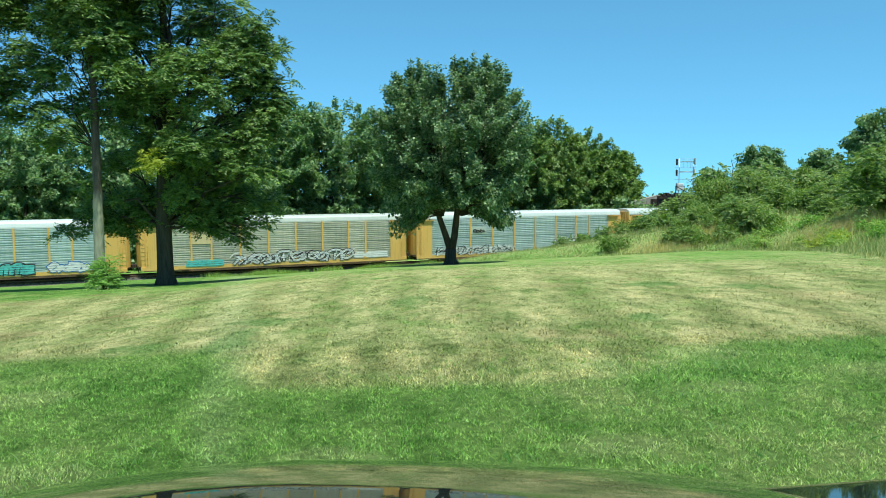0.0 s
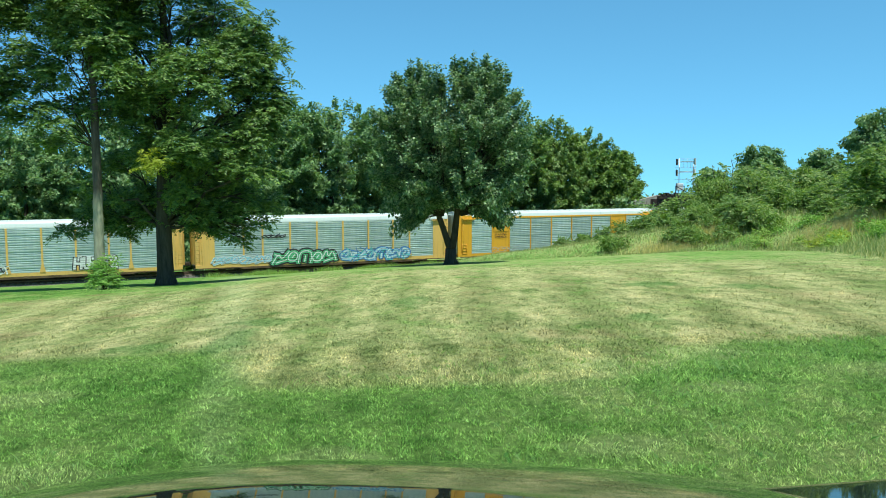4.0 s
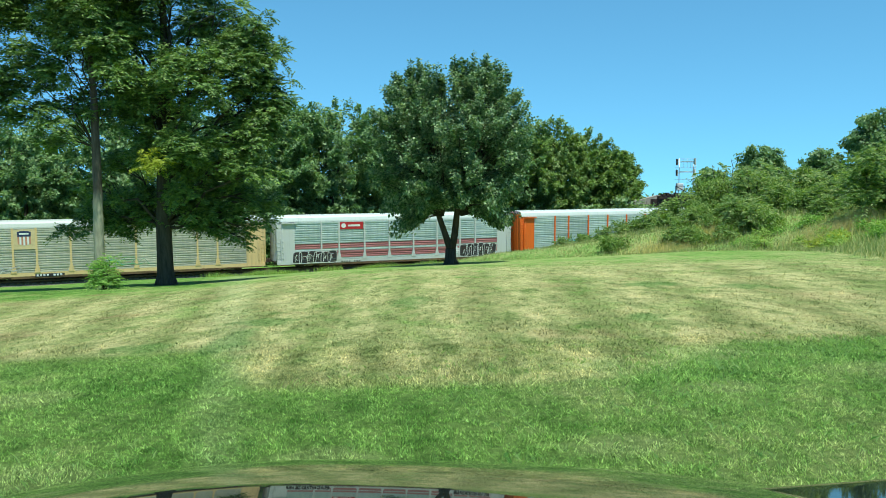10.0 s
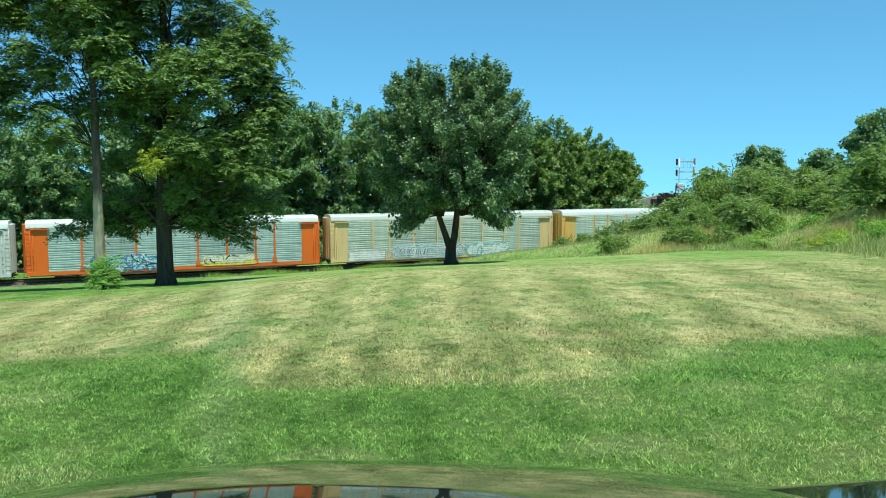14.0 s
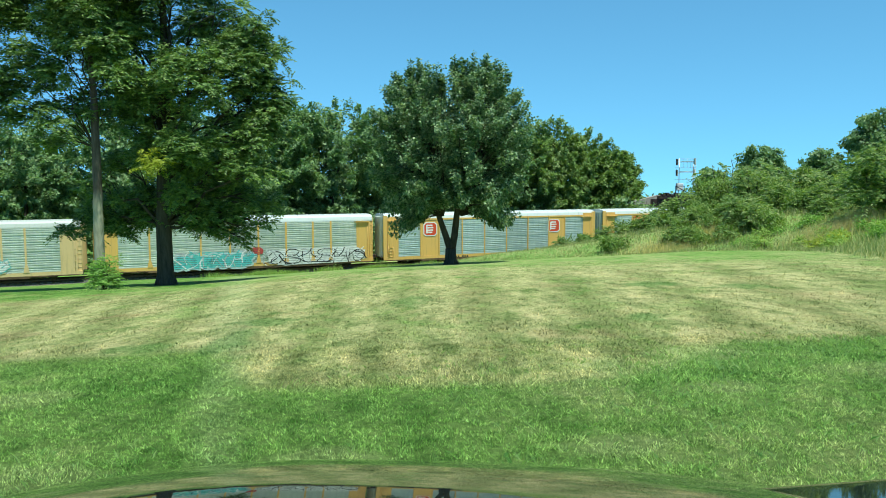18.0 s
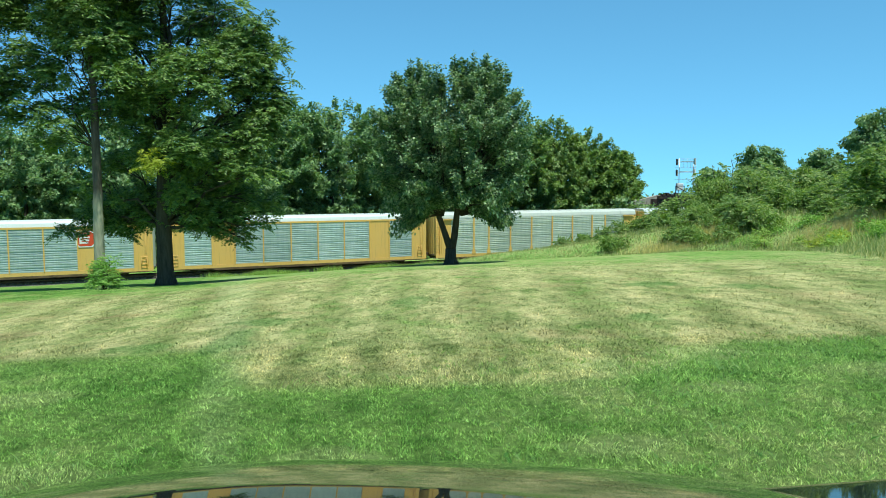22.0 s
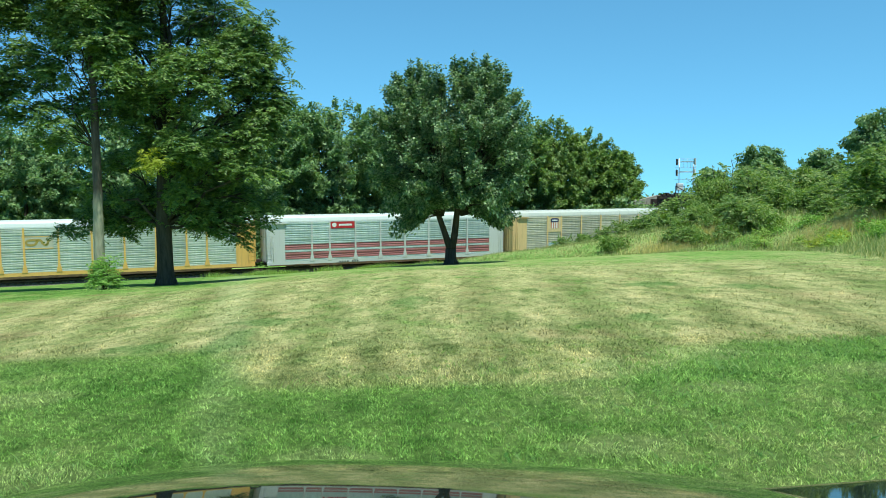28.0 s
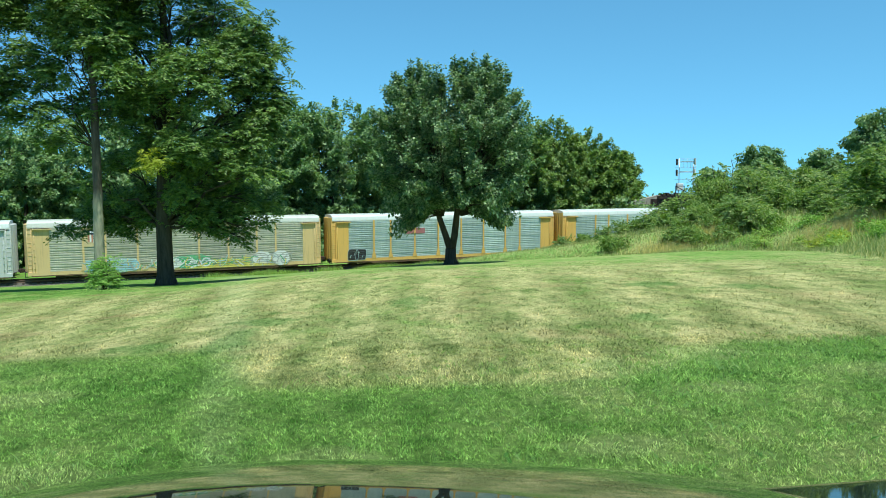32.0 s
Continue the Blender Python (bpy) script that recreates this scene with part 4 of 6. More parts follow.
bubble_tag(C[5], 7.1, 11.3, .48, 2.05, 6, PAINT_BLACK, PAINT_WHITE, 23)
number_bars(C[5], -6.8, -4.6, .5, .64, DARK_STEEL)
tag(C[6], -8.2, -2.0, .6, 2.1, "lzwovzaowl", PAINT_SKY, PAINT_BLUE, .2, 24, shine=PAINT_WHITE)
tag(C[6], -7.6, -2.6, .85, 1.7, "zwlvzow", PAINT_BLUE, None, .1, 25)
blob(C[6], 4.4, 0.98, 2.6, .3, PAINT_YELLOW, -.002, 24, 26, power=.5)
tag(C[6], 1.9, 6.6, .95, 1.75, "azowlz", PAINT_WHITE, PAINT_YELLOW, .24, 27)
plate(C[6], 4.4, 7.2, 3.42, 3.5, ORANGE, -.01, "side_bar")
tag(C[7], -11.6, -7.7, .55, 1.75, "bbbb", PAINT_WHITE, PAINT_GREY, .3, 28, back=PAINT_WHITE)
tag(C[7], -6.8, 1.6, .6, 2.2, "lzoawlozl", PAINT_WHITE, PAINT_SKY, .17, 29, shine=PAINT_BLACK, back=PAINT_PALE)
tag(C[7], 2.2, 7.2, .6, 2.1, "oaloz", PAINT_WHITE, PAINT_TEAL, .22, 30, back=PAINT_PALE)
tag(C[8], -7.0, .5, .45, 2.05, "lvHloEv", PAINT_TEAL, PAINT_PALE, .34, 31, back=PAINT_TEAL)
blob(C[8], 1.2, 2.0, .75, .42, PAINT_RED, .003, 16, 32)
blob(C[8], -6.0, 1.4, .9, .7, PAINT_GREY, .004, 16, 33)
tag(C[8], 2.2, 12.6, .45, 2.15, "lBLSHl", PAINT_BLACK, None, .055, 34, .05, over=1.15, back=PAINT_WHITE)
octagon_sign(C[9], -8.95, -7.3, 2.95, 4.5)
octagon_sign(C[9], 6.9, 8.55, 2.95, 4.5)
number_bars(C[9], -5.6, -3.4, mt=PAINT_BLACK)
bm = bmesh.new()
strip(bm, curve_pts([(-8.3, 4.5), (-9.15, 4.5), (-9.15, 3.95), (-8.45, 3.95), (-8.3, 4.5), (-8.05, 4.5), (-7.8, 3.95), (-7.55, 3.95), (-7.45, 4.5)], 2), .17, PLATE_SKIN - .004)
part("painted_mark", bm, SIGN_ORANGE, C[10])
blob(C[11], 4.0, 1.3, .62, .62, PAINT_RED, .004, 14, 35)
blob(C[11], 10.6, 1.3, .55, .6, PAINT_RED, .004, 14, 36)
tag(C[11], 4.1, 10.5, .42, 1.95, "ENUPH", PAINT_BLACK, PAINT_WHITE, .25, 37, .2, over=1.0)
plate(C[12], -7.2, -4.6, 2.95, 4.1, ZINC_TAN, -.012, label="framed grey plate with dull yellow mark")
for z in (2.95, 4.03):
    plate(C[12], -7.2, -4.6, z, z + .07, YELLOW, -.02, "sign_frame")
bm = bmesh.new()
strip(bm, curve_pts([(-5.9, 3.75), (-6.8, 3.75), (-6.8, 3.3), (-6.05, 3.3), (-5.9, 3.75), (-5.6, 3.75), (-5.4, 3.3), (-5.1, 3.3), (-5.0, 3.75)], 2), .2, PLATE_SKIN - .035)
part("painted_mark", bm, MARK_OLIVE, C[12])
plate(C[13], -6.9, -4.3, 4.1, 4.8, SIGN_RED, label="dark red sign with white mark")
part("sign_bar", box(-6.0, -4.6, PLATE_SKIN - .04, PLATE_SKIN - .03, 4.36, 4.56), PLATE_WHITE, C[13])
blob(C[13], -6.5, 4.46, .24, .24, PLATE_WHITE, .024)
number_bars(C[13], -6.0, -3.8, .5, .64, PAINT_BLACK)
shield_plate(C[14], -8.84, -7.06, 3.0, 4.75, PLATE_CREAM)
tag(C[14], -8.8, -4.2, .5, 1.85, "bobbo", PAINT_SKY, None, .12, 38, back=PAINT_PALE)
blob(C[14], -1.6, 1.15, 1.2, .62, PAINT_WHITE, .002, 22, 61, power=.8)
blob(C[14], 0.9, 1.2, 1.7, .68, PAINT_GREEN, .003, 24, 62, power=.7)
blob(C[14], 4.4, .68, 4.2, .15, PAINT_YELLOW, .001, 30, 63, power=.45)
tag(C[14], -2.3, 2.4, .6, 1.75, "olzwo", PAINT_WHITE, None, .12, 39)
tag(C[14], 2.6, 6.4, .75, 1.5, "zbwzb", PAINT_YELLOW, PAINT_GREEN, .14, 40)
blob(C[14], 7.5, 1.25, .95, .72, PAINT_WHITE, .002, 20, 64)
blob(C[14], 9.4, 1.25, .9, .78, PAINT_WHITE, .001, 20, 65)
tag(C[14], 6.5, 10.4, .6, 1.95, "aol", PAINT_GREY, None, .07, 41)
bubble_tag(C[15], -11.7, -10.0, .6, 1.9, 2, PAINT_BLACK, PAINT_PALE, 42)
plate(C[15], -5.2, -3.0, 3.3, 3.9, STRIPE_RED, -.012, "painted_mark")
spray(C[6], -8.4, -1.8, .55, 2.1, (PAINT_BLUE, PAINT_WHITE, PAINT_TEAL, PAINT_BLACK, PAINT_SKY, PAINT_BLUE, PAINT_TEAL), 70, 51)
spray(C[6], 1.9, 6.6, .9, 1.8, (PAINT_BLACK, PAINT_WHITE, PAINT_YELLOW), 18, 52, .06)
spray(C[8], -7.2, .6, .45, 2.2, (PAINT_TEAL, PAINT_WHITE, PAINT_GREY, PAINT_TEAL), 44, 53)
spray(C[8], 1.9, 12.3, .5, 2.1, (PAINT_WHITE, PAINT_GREY, PAINT_WHITE, PAINT_BLACK), 56, 54)
spray(C[0], -4.8, 7.4, .7, 1.9, (PAINT_WHITE, PAINT_GREY, PAINT_WHITE, PAINT_BLACK), 50, 55)
spray(C[1], -11.3, -1.6, .65, 1.75, (PAINT_BLACK, PAINT_WHITE), 50, 56, .05)
spray(C[2], 1.0, 8.8, .55, 2.0, (PAINT_SKY, PAINT_TEAL, PAINT_BLUE, PAINT_TEAL), 30, 57)
spray(C[7], -6.8, 7.2, .6, 2.1, (PAINT_WHITE, PAINT_GREY, PAINT_SKY), 50, 58)
spray(C[14], -8.8, 10.2, .5, 1.7, (PAINT_PALE, PAINT_WHITE, PAINT_GREEN, PAINT_YELLOW, PAINT_GREY), 70, 59, .06)

# ---- plants ----
LEAF_WALNUT = leafy("walnut_leaf", [(0.035, 0.084, 0.016), (0.099, 0.186, 0.037), (0.255, 0.360, 0.081)], 0.45, 0.20)
LEAF_LIGHT = leafy("pale_walnut_leaf", [(0.20, 0.26, 0.03), (0.30, 0.36, 0.04), (0.42, 0.44, 0.06)], 0.5, 0.4)
LEAF_MAPLE = leafy("maple_leaf", [(0.037, 0.098, 0.041), (0.116, 0.214, 0.097), (0.40, 0.485, 0.29)], 0.45, 0.25, 0.4)
LEAF_WOOD = leafy("woodland_leaf", [(0.048, 0.113, 0.041), (0.138, 0.241, 0.092), (0.299, 0.402, 0.172)], 0.5, 0.3)
LEAF_WOOD_WARM = leafy("sunny_woodland_leaf", [(0.059, 0.124, 0.032), (0.162, 0.254, 0.065), (0.302, 0.389, 0.119)], 0.5, 0.3)
LEAF_BUSH = leafy("bush_leaf", [(0.07, 0.145, 0.027), (0.165, 0.265, 0.058), (0.33, 0.41, 0.13)], 0.45, 0.42)
LEAF_SAPLING = leafy("sapling_leaf", [(0.09, 0.20, 0.035), (0.20, 0.36, 0.075), (0.36, 0.50, 0.13)], 0.45, 0.42)
LEAF_FERN = leafy("sumac_leaf", [(0.058, 0.13, 0.028), (0.15, 0.25, 0.06), (0.37, 0.42, 0.15)], 0.45, 0.4)
TALL_GRASS = leafy("tall_grass", [(0.14, 0.225, 0.075), (0.285, 0.33, 0.145), (0.59, 0.51, 0.28)], 0.6, 0.3, 0.2)
STRAW = leafy("straw_grass", [(0.42, 0.40, 0.17), (0.60, 0.51, 0.26), (0.80, 0.66, 0.38)], 0.6, 0.35, 0.2)
TUFT = leafy("tuft_leaf", [(0.20, 0.34, 0.10), (0.32, 0.46, 0.17), (0.50, 0.60, 0.30)], 0.55, 0.5, 0.3)
WEED = leafy("weed_leaf", [(0.17, 0.29, 0.06), (0.28, 0.40, 0.10), (0.45, 0.52, 0.17)], 0.55, 0.35, 0.3)


def unit(a):
    return a / np.maximum(np.linalg.norm(a, axis=-1, keepdims=True), 1e-6)


def leaf_quads(p, d, s, ln, wd):
    """Leaves as folded quads: foot p, direction d, sideways s, length ln, width wd."""
    up = unit(np.cross(d, s))
    ln, wd = ln[:, None], wd[:, None]
    mid = p + d * ln * 0.45
    v = np.stack([p, mid + s * wd * 0.5 + up * wd * 0.12, p + d * ln, mid - s * wd * 0.5 + up * wd * 0.12], 1)
    n = len(p)
    return v.reshape(-1, 3), np.arange(4 * n).reshape(n, 4)


def lobe_points(rng, lobes, n, shell=0.5):
    """Points spread through lobes (x, y, z, radius), mostly near their skins; also the outward directions."""
    lobes = np.asarray(lobes, float)
    pick = rng.choice(len(lobes), n, p=lobes[:, 3] ** 2.3 / np.sum(lobes[:, 3] ** 2.3))
    d = unit(rng.normal(size=(n, 3)))
    r = shell + (1.06 - shell) * rng.random(n) ** 0.7
    c = lobes[pick]
    return c[:, :3] + d * (r * c[:, 3])[:, None] * np.array([1, 1, 0.9]), d


def clumped(rng, lobes, k, lo=0.32, hi=0.5):
    """Breaks each lobe up into k smaller ones about its skin, with a core."""
    out = []
    for x, y, z, r in lobes:
        for _ in range(k):
            d = unit(rng.normal(size=3) + np.array([0, -0.15, 0.25]))
            rr = r * rng.uniform(lo, hi)
            out.append((x + d[0] * (r - rr * 0.8), y + d[1] * (r - rr * 0.8), z + d[2] * (r - rr * 0.8) * 0.9, rr))
    return out


def broad_leaves(rng, lobes, clumps, per, spread, size, shell=0.45, simple=False):
    """Clumps of simple leaves."""
    c, d = lobe_points(rng, lobes, clumps, shell)
    n = clumps * per
    p = np.repeat(c, per, 0) + rng.normal(size=(n, 3)) * spread * np.array([1, 1, 0.75])
    od = np.repeat(d, per, 0)
    nrm = unit(od * 0.8 + np.array([0.1, -0.2, 0.55]) + rng.normal(size=(n, 3)) * 0.55)
    dirs = unit(np.cross(nrm, rng.normal(size=(n, 3))) + np.array([0, 0, -0.3]))
    sides = unit(np.cross(nrm, dirs))
    ln = size * (0.65 + 0.7 * rng.random(n))
    if simple:
        v = np.stack([p - sides * (ln * 0.42)[:, None], p + sides * (ln * 0.42)[:, None], p + dirs * (ln * 1.05)[:, None]], 1)
        return v.reshape(-1, 3), np.arange(3 * n).reshape(n, 3)
    return leaf_quads(p, dirs, sides, ln, ln * 0.72)


def fronds(rng, base, d, ln, pairs, leaflet, droop=0.35):
    """Pinnate leaves: pairs of narrow leaflets along an arching stalk."""
    n = len(base)
    t = np.linspace(0.16, 1.0, pairs)
    side = unit(np.cross(d, np.array([0, 0, 1.0])) + rng.normal(size=(n, 3)) * 0.12)
    P, D, S, L, Wd = [], [], [], [], []
    for tj in t:
        c = base + d * (ln * tj)[:, None] + np.array([0, 0, -1.0]) * (ln * droop * tj * tj)[:, None]
        k = leaflet * (1.05 - 0.45 * abs(tj - 0.5)) * (0.85 + 0.3 * rng.random(n))
        for sg in (-1, 1):
            dd = unit(side * sg + d * 0.55 + np.array([0, 0, -0.35]) + rng.normal(size=(n, 3)) * 0.15)
            P.append(c), D.append(dd), S.append(unit(np.cross(dd, d * 0.55 + np.array([0.1, -0.25, 0.6]) + rng.normal(size=(n, 3)) * 0.5))), L.append(k), Wd.append(k * 0.36)
    return leaf_quads(np.concatenate(P), np.concatenate(D), np.concatenate(S), np.concatenate(L), np.concatenate(Wd))


def frond_crown(rng, lobes, n, ln, pairs, leaflet, shell=0.5):
    c, d = lobe_points(rng, lobes, n, shell)
    dd = unit(d * np.array([1, 1, 0.55]) + rng.normal(size=(n, 3)) * 0.45)
    return fronds(rng, c, dd, ln * (0.7 + 0.6 * rng.random(n)), pairs, leaflet)


def rosettes(rng, lobes, n, per, ln, pairs, leaflet, shell=0.5):
    """Sprays of pinnate leaves, each spray fanning out from one twig end."""
    c, d = lobe_points(rng, lobes, n, shell)
    under = (d[:, 2] < -0.15) & (rng.random(n) < 0.75)      # the undersides stay bare
    c[under, 2] -= 1.2 * d[under, 2] * 0.5
    axis = unit(d * np.array([0.75, 0.75, 0.4]) + np.array([0.05, -0.1, 0.75]) + rng.normal(size=(n, 3)) * 0.2)
    ref = unit(np.cross(axis, rng.normal(size=(n, 3))))
    oth = np.cross(axis, ref)
    B, D = [], []
    size = 0.75 + 0.5 * rng.random(n)
    for k in range(per):
        a = 2 * math.pi * (k + 0.6 * rng.random(n)) / per
        way = ref * np.cos(a)[:, None] + oth * np.sin(a)[:, None]
        lift = 0.15 + 0.75 * rng.random(n)
        dd = unit(way + axis * lift[:, None])
        B.append(c + axis * (0.10 * rng.normal(size=n))[:, None] + dd * 0.04), D.append(dd)
    base, way = np.concatenate(B), np.concatenate(D)
    return fronds(rng, base, way, ln * np.tile(size, per) * (0.75 + 0.5 * rng.random(len(base))), pairs, leaflet, 0.30)


def shoot_crown(rng, starts, ends, per, ln, leaves, size, rise=0.6, simple=False, t0=0.35, jitter=0.5):
    """Leafy shoots along boughs that run from starts to ends; the shoots curve upwards by rise."""
    S, E = np.repeat(starts, per, 0), np.repeat(ends, per, 0)
    m = len(S)
    t = t0 + (1 - t0) * rng.random(m) ** 0.65
    span = np.linalg.norm(E - S, axis=1)
    base = S + (E - S) * t[:, None]
    base[:, 2] += span * 0.10 * np.sin(math.pi * t)
    up = np.array([0, 0, 1.0])
    d = unit(unit(E - S) * 0.8 + up * rise + rng.normal(size=(m, 3)) * jitter)
    L = ln * (0.55 + 0.8 * rng.random(m))
    d, base, L = np.repeat(d, leaves, 0), np.repeat(base, leaves, 0), np.repeat(L, leaves)
    k = len(d)
    s = rng.random(k) ** 0.8
    o = unit(np.cross(d, rng.normal(size=(k, 3))))
    p = base + d * (L * s)[:, None] - up * (L * 0.10 * s * s)[:, None] + o * (size * (0.2 + 0.9 * rng.random(k) * (1.15 - s)))[:, None]
    ways = unit(d * 0.45 + o * 0.8 - up * 0.3 + rng.normal(size=(k, 3)) * 0.25)
    nrm = unit(up * 0.75 + d * 0.25 + o * 0.3 + rng.normal(size=(k, 3)) * 0.5)
    sides = unit(np.cross(nrm, ways))
    q = size * (0.65 + 0.7 * rng.random(k))
    if simple:
        v = np.stack([p - sides * (q * 0.42)[:, None], p + sides * (q * 0.42)[:, None], p + ways * (q * 1.05)[:, None]], 1)
        return v.reshape(-1, 3), np.arange(3 * k).reshape(k, 3)
    return leaf_quads(p, ways, sides, q, q * 0.72)


def bough_ends(rng, n, zs, rs, squash=1.0, wild=0.12):
    """Bough tips all over a crown whose radius at the heights zs is rs."""
    z = rng.random(n * 4) * (zs[-1] - zs[0]) + zs[0]
    r = np.interp(z, zs, rs)
    z = z[rng.random(n * 4) < r / max(rs)][:n]
    r = np.interp(z, zs, rs) * (1 + wild * rng.normal(size=len(z)))
    a = np.arange(len(z)) * 2.39996 + rng.normal(size=len(z)) * 0.2
    return np.stack([np.cos(a) * r, np.sin(a) * r * squash, z], 1)


def limb_path(rng, a, b, wob=0.12, n=5):
    a, b = Vector(a), Vector(b)
    ln = (b - a).length
    pts = []
    for i in range(n + 1):
        t = i / n
        p = a.lerp(b, t)
        p.z += ln * 0.12 * math.sin(math.pi * t)
        if 0 < i < n:
            p += Vector(rng.normal(size=3)) * ln * wob * 0.35
        pts.append(p)
    return pts


def grow_limbs(rng, bm, stems, lobes, r0, twigs=3):
    """Limbs from the stems out into every lobe, each with thinner boughs."""
    for x, y, z, r in lobes:
        best = min(stems, key=lambda s: (Vector(s[0]) - Vector((x, y, z * 0.62))).length)
        a, ra = best
        pts = limb_path(rng, a, (x, y, z + 0.2 * r))
        rb = min(ra * 0.6, r0 * (0.35 + 0.12 * r))
        add_tube(bm, pts, [rb * (1 - 0.75 * i / (len(pts) - 1)) for i in range(len(pts))], 6)
        for _ in range(twigs):
            d = unit(rng.normal(size=3)) * r * 0.85
            q = pts[3 + (_ % 2)]
            tp = limb_path(rng, q, (x + d[0], y + d[1], z + abs(d[2]) * 0.8), 0.1, 3)
            add_tube(bm, tp, [rb * 0.35, rb * 0.27, rb * 0.18, rb * 0.08], 5)


def stem_points(rng, pts, radii):
    return [(tuple(p), r) for p, r in zip(pts, radii)]


# big walnut by the track
rng = np.random.default_rng(11)
WX, WY = -14.55, 40.0
walnut = thing("walnut_tree", None, None, "tall walnut tree with drooping feathery leaves and dark trunk", "tree")
walnut.location = (WX, WY, gz(WX, WY) - 0.1)
tp = [(0, 0, -0.2), (0.0, 0, 0.25), (-0.02, 0, 1.2), (-0.03, 0, 3.2), (0.05, 0, 5.5), (0.1, 0, 8), (0.2, 0.1, 11), (0.3, 0, 14), (0.5, 0, 17)]
tr = [0.56, 0.46, 0.42, 0.39, 0.35, 0.3, 0.22, 0.15, 0.06]
bm = tube(tp, tr, 14)
for k in range(6):
    a = k * 1.05 + 0.3
    add_tube(bm, [(math.cos(a) * 0.35, math.sin(a) * 0.35, 0.45), (math.cos(a) * 0.6, math.sin(a) * 0.6, -0.1)], [0.14, 0.08], 7)
part("trunk", bm, BARK, walnut, "dark furrowed trunk")
W_LOBES = [(3.7, 0, 3.7, 1.25), (4.2, -0.4, 2.6, 0.7), (-3.9, -.5, 3.3, 1.7), (-5.2, -.3, 2.7, .9), (-1.2, -1.5, 4.2, 1.5), (1.4, -2, 4.6, 1.7), (4.0, -.5, 6.1, 1.6),
           (4.2, 0, 8.5, 1.9), (4.8, 0, 10.9, 1.95), (5.0, 0, 9.6, 1.6), (4.7, 0, 7.4, 1.5), (4.6, 0, 12.4, 1.5), (3.2, 0, 13.2, 2.2), (0, 0, 8, 2.7), (0, -1.2, 11, 2.7), (0.2, 0, 14, 2.9), (-2.1, 1, 6.4, 1.1), (-2.4, 0, 9.4, 1.8),
           (-2.2, 0, 12.6, 2.3), (1, 0, 16.8, 2.4), (0, 2.5, 10, 2.8), (2.2, -2, 7.3, 1.8), (2.3, -2.2, 10.2, 2.0), (2.5, 2, 6, 1.9), (-2.8, -1.2, 4.9, 1.3), (-2.5, 1.5, 15, 2.2), (3.0, 1.8, 4.4, 1.4), (0.8, 1.8, 5.0, 1.5),
           (2.4, -.8, 3.4, 1.0), (3.0, -.6, 2.9, .7), (4.6, -.3, 3.2, 0.7), (3.5, -.6, 2.3, .6), (-2.2, -1.0, 3.3, 0.8), (4.0, -.6, 2.3, .5), (2.3, -1.0, 2.8, .6),
           (-0.9, -.8, 4.1, 1.0), (0.9, -.9, 3.9, 1.0), (1.9, -.5, 3.4, .9), (-1.8, -.8, 3.5, .9), (-3.2, -.6, 2.9, .8), (-1.2, -.6, 3.2, .7), (-2.1, -.4, 3.1, .7), (-0.5, -.5, 3.4, .6), (0.9, -.4, 3.0, .6), (5.2, 0, 4.2, 0.8), (5.3, 0, 5.6, 0.9),
           (5.6, 0, 11.8, 1.1), (5.9, 0, 10.4, 1.0), (5.7, 0, 9.2, 1.0), (5.1, 0, 13.0, 1.2)]
W_LOBES = [(a, b + 1.7 * (c < 4.8), c, r) for a, b, c, r in W_LOBES]
bm = bmesh.new()
grow_limbs(rng, bm, stem_points(rng, tp[3:], tr[3:]), W_LOBES, 0.2, 4)
part("branchwork", bm, BARK, walnut)
v, f = rosettes(rng, clumped(rng, W_LOBES, 12), 1650, 10, 0.52, 6, 0.22, 0.35)
part("crown", mesh_np("crown", v, f), LEAF_WALNUT, walnut, "drooping feathery green leaves")
v, f = frond_crown(rng, [(1.0, -3.7, 6.6, 0.32), (0.5, -3.7, 6.25, 0.28), (1.4, -3.7, 6.45, 0.22), (0.6, -3.7, 7.0, 0.25)], 75, 0.45, 7, 0.18, 0.2)
part("pale_shoot", mesh_np("pale_shoot", v, f), LEAF_LIGHT, walnut, "yellow-green new leaves")

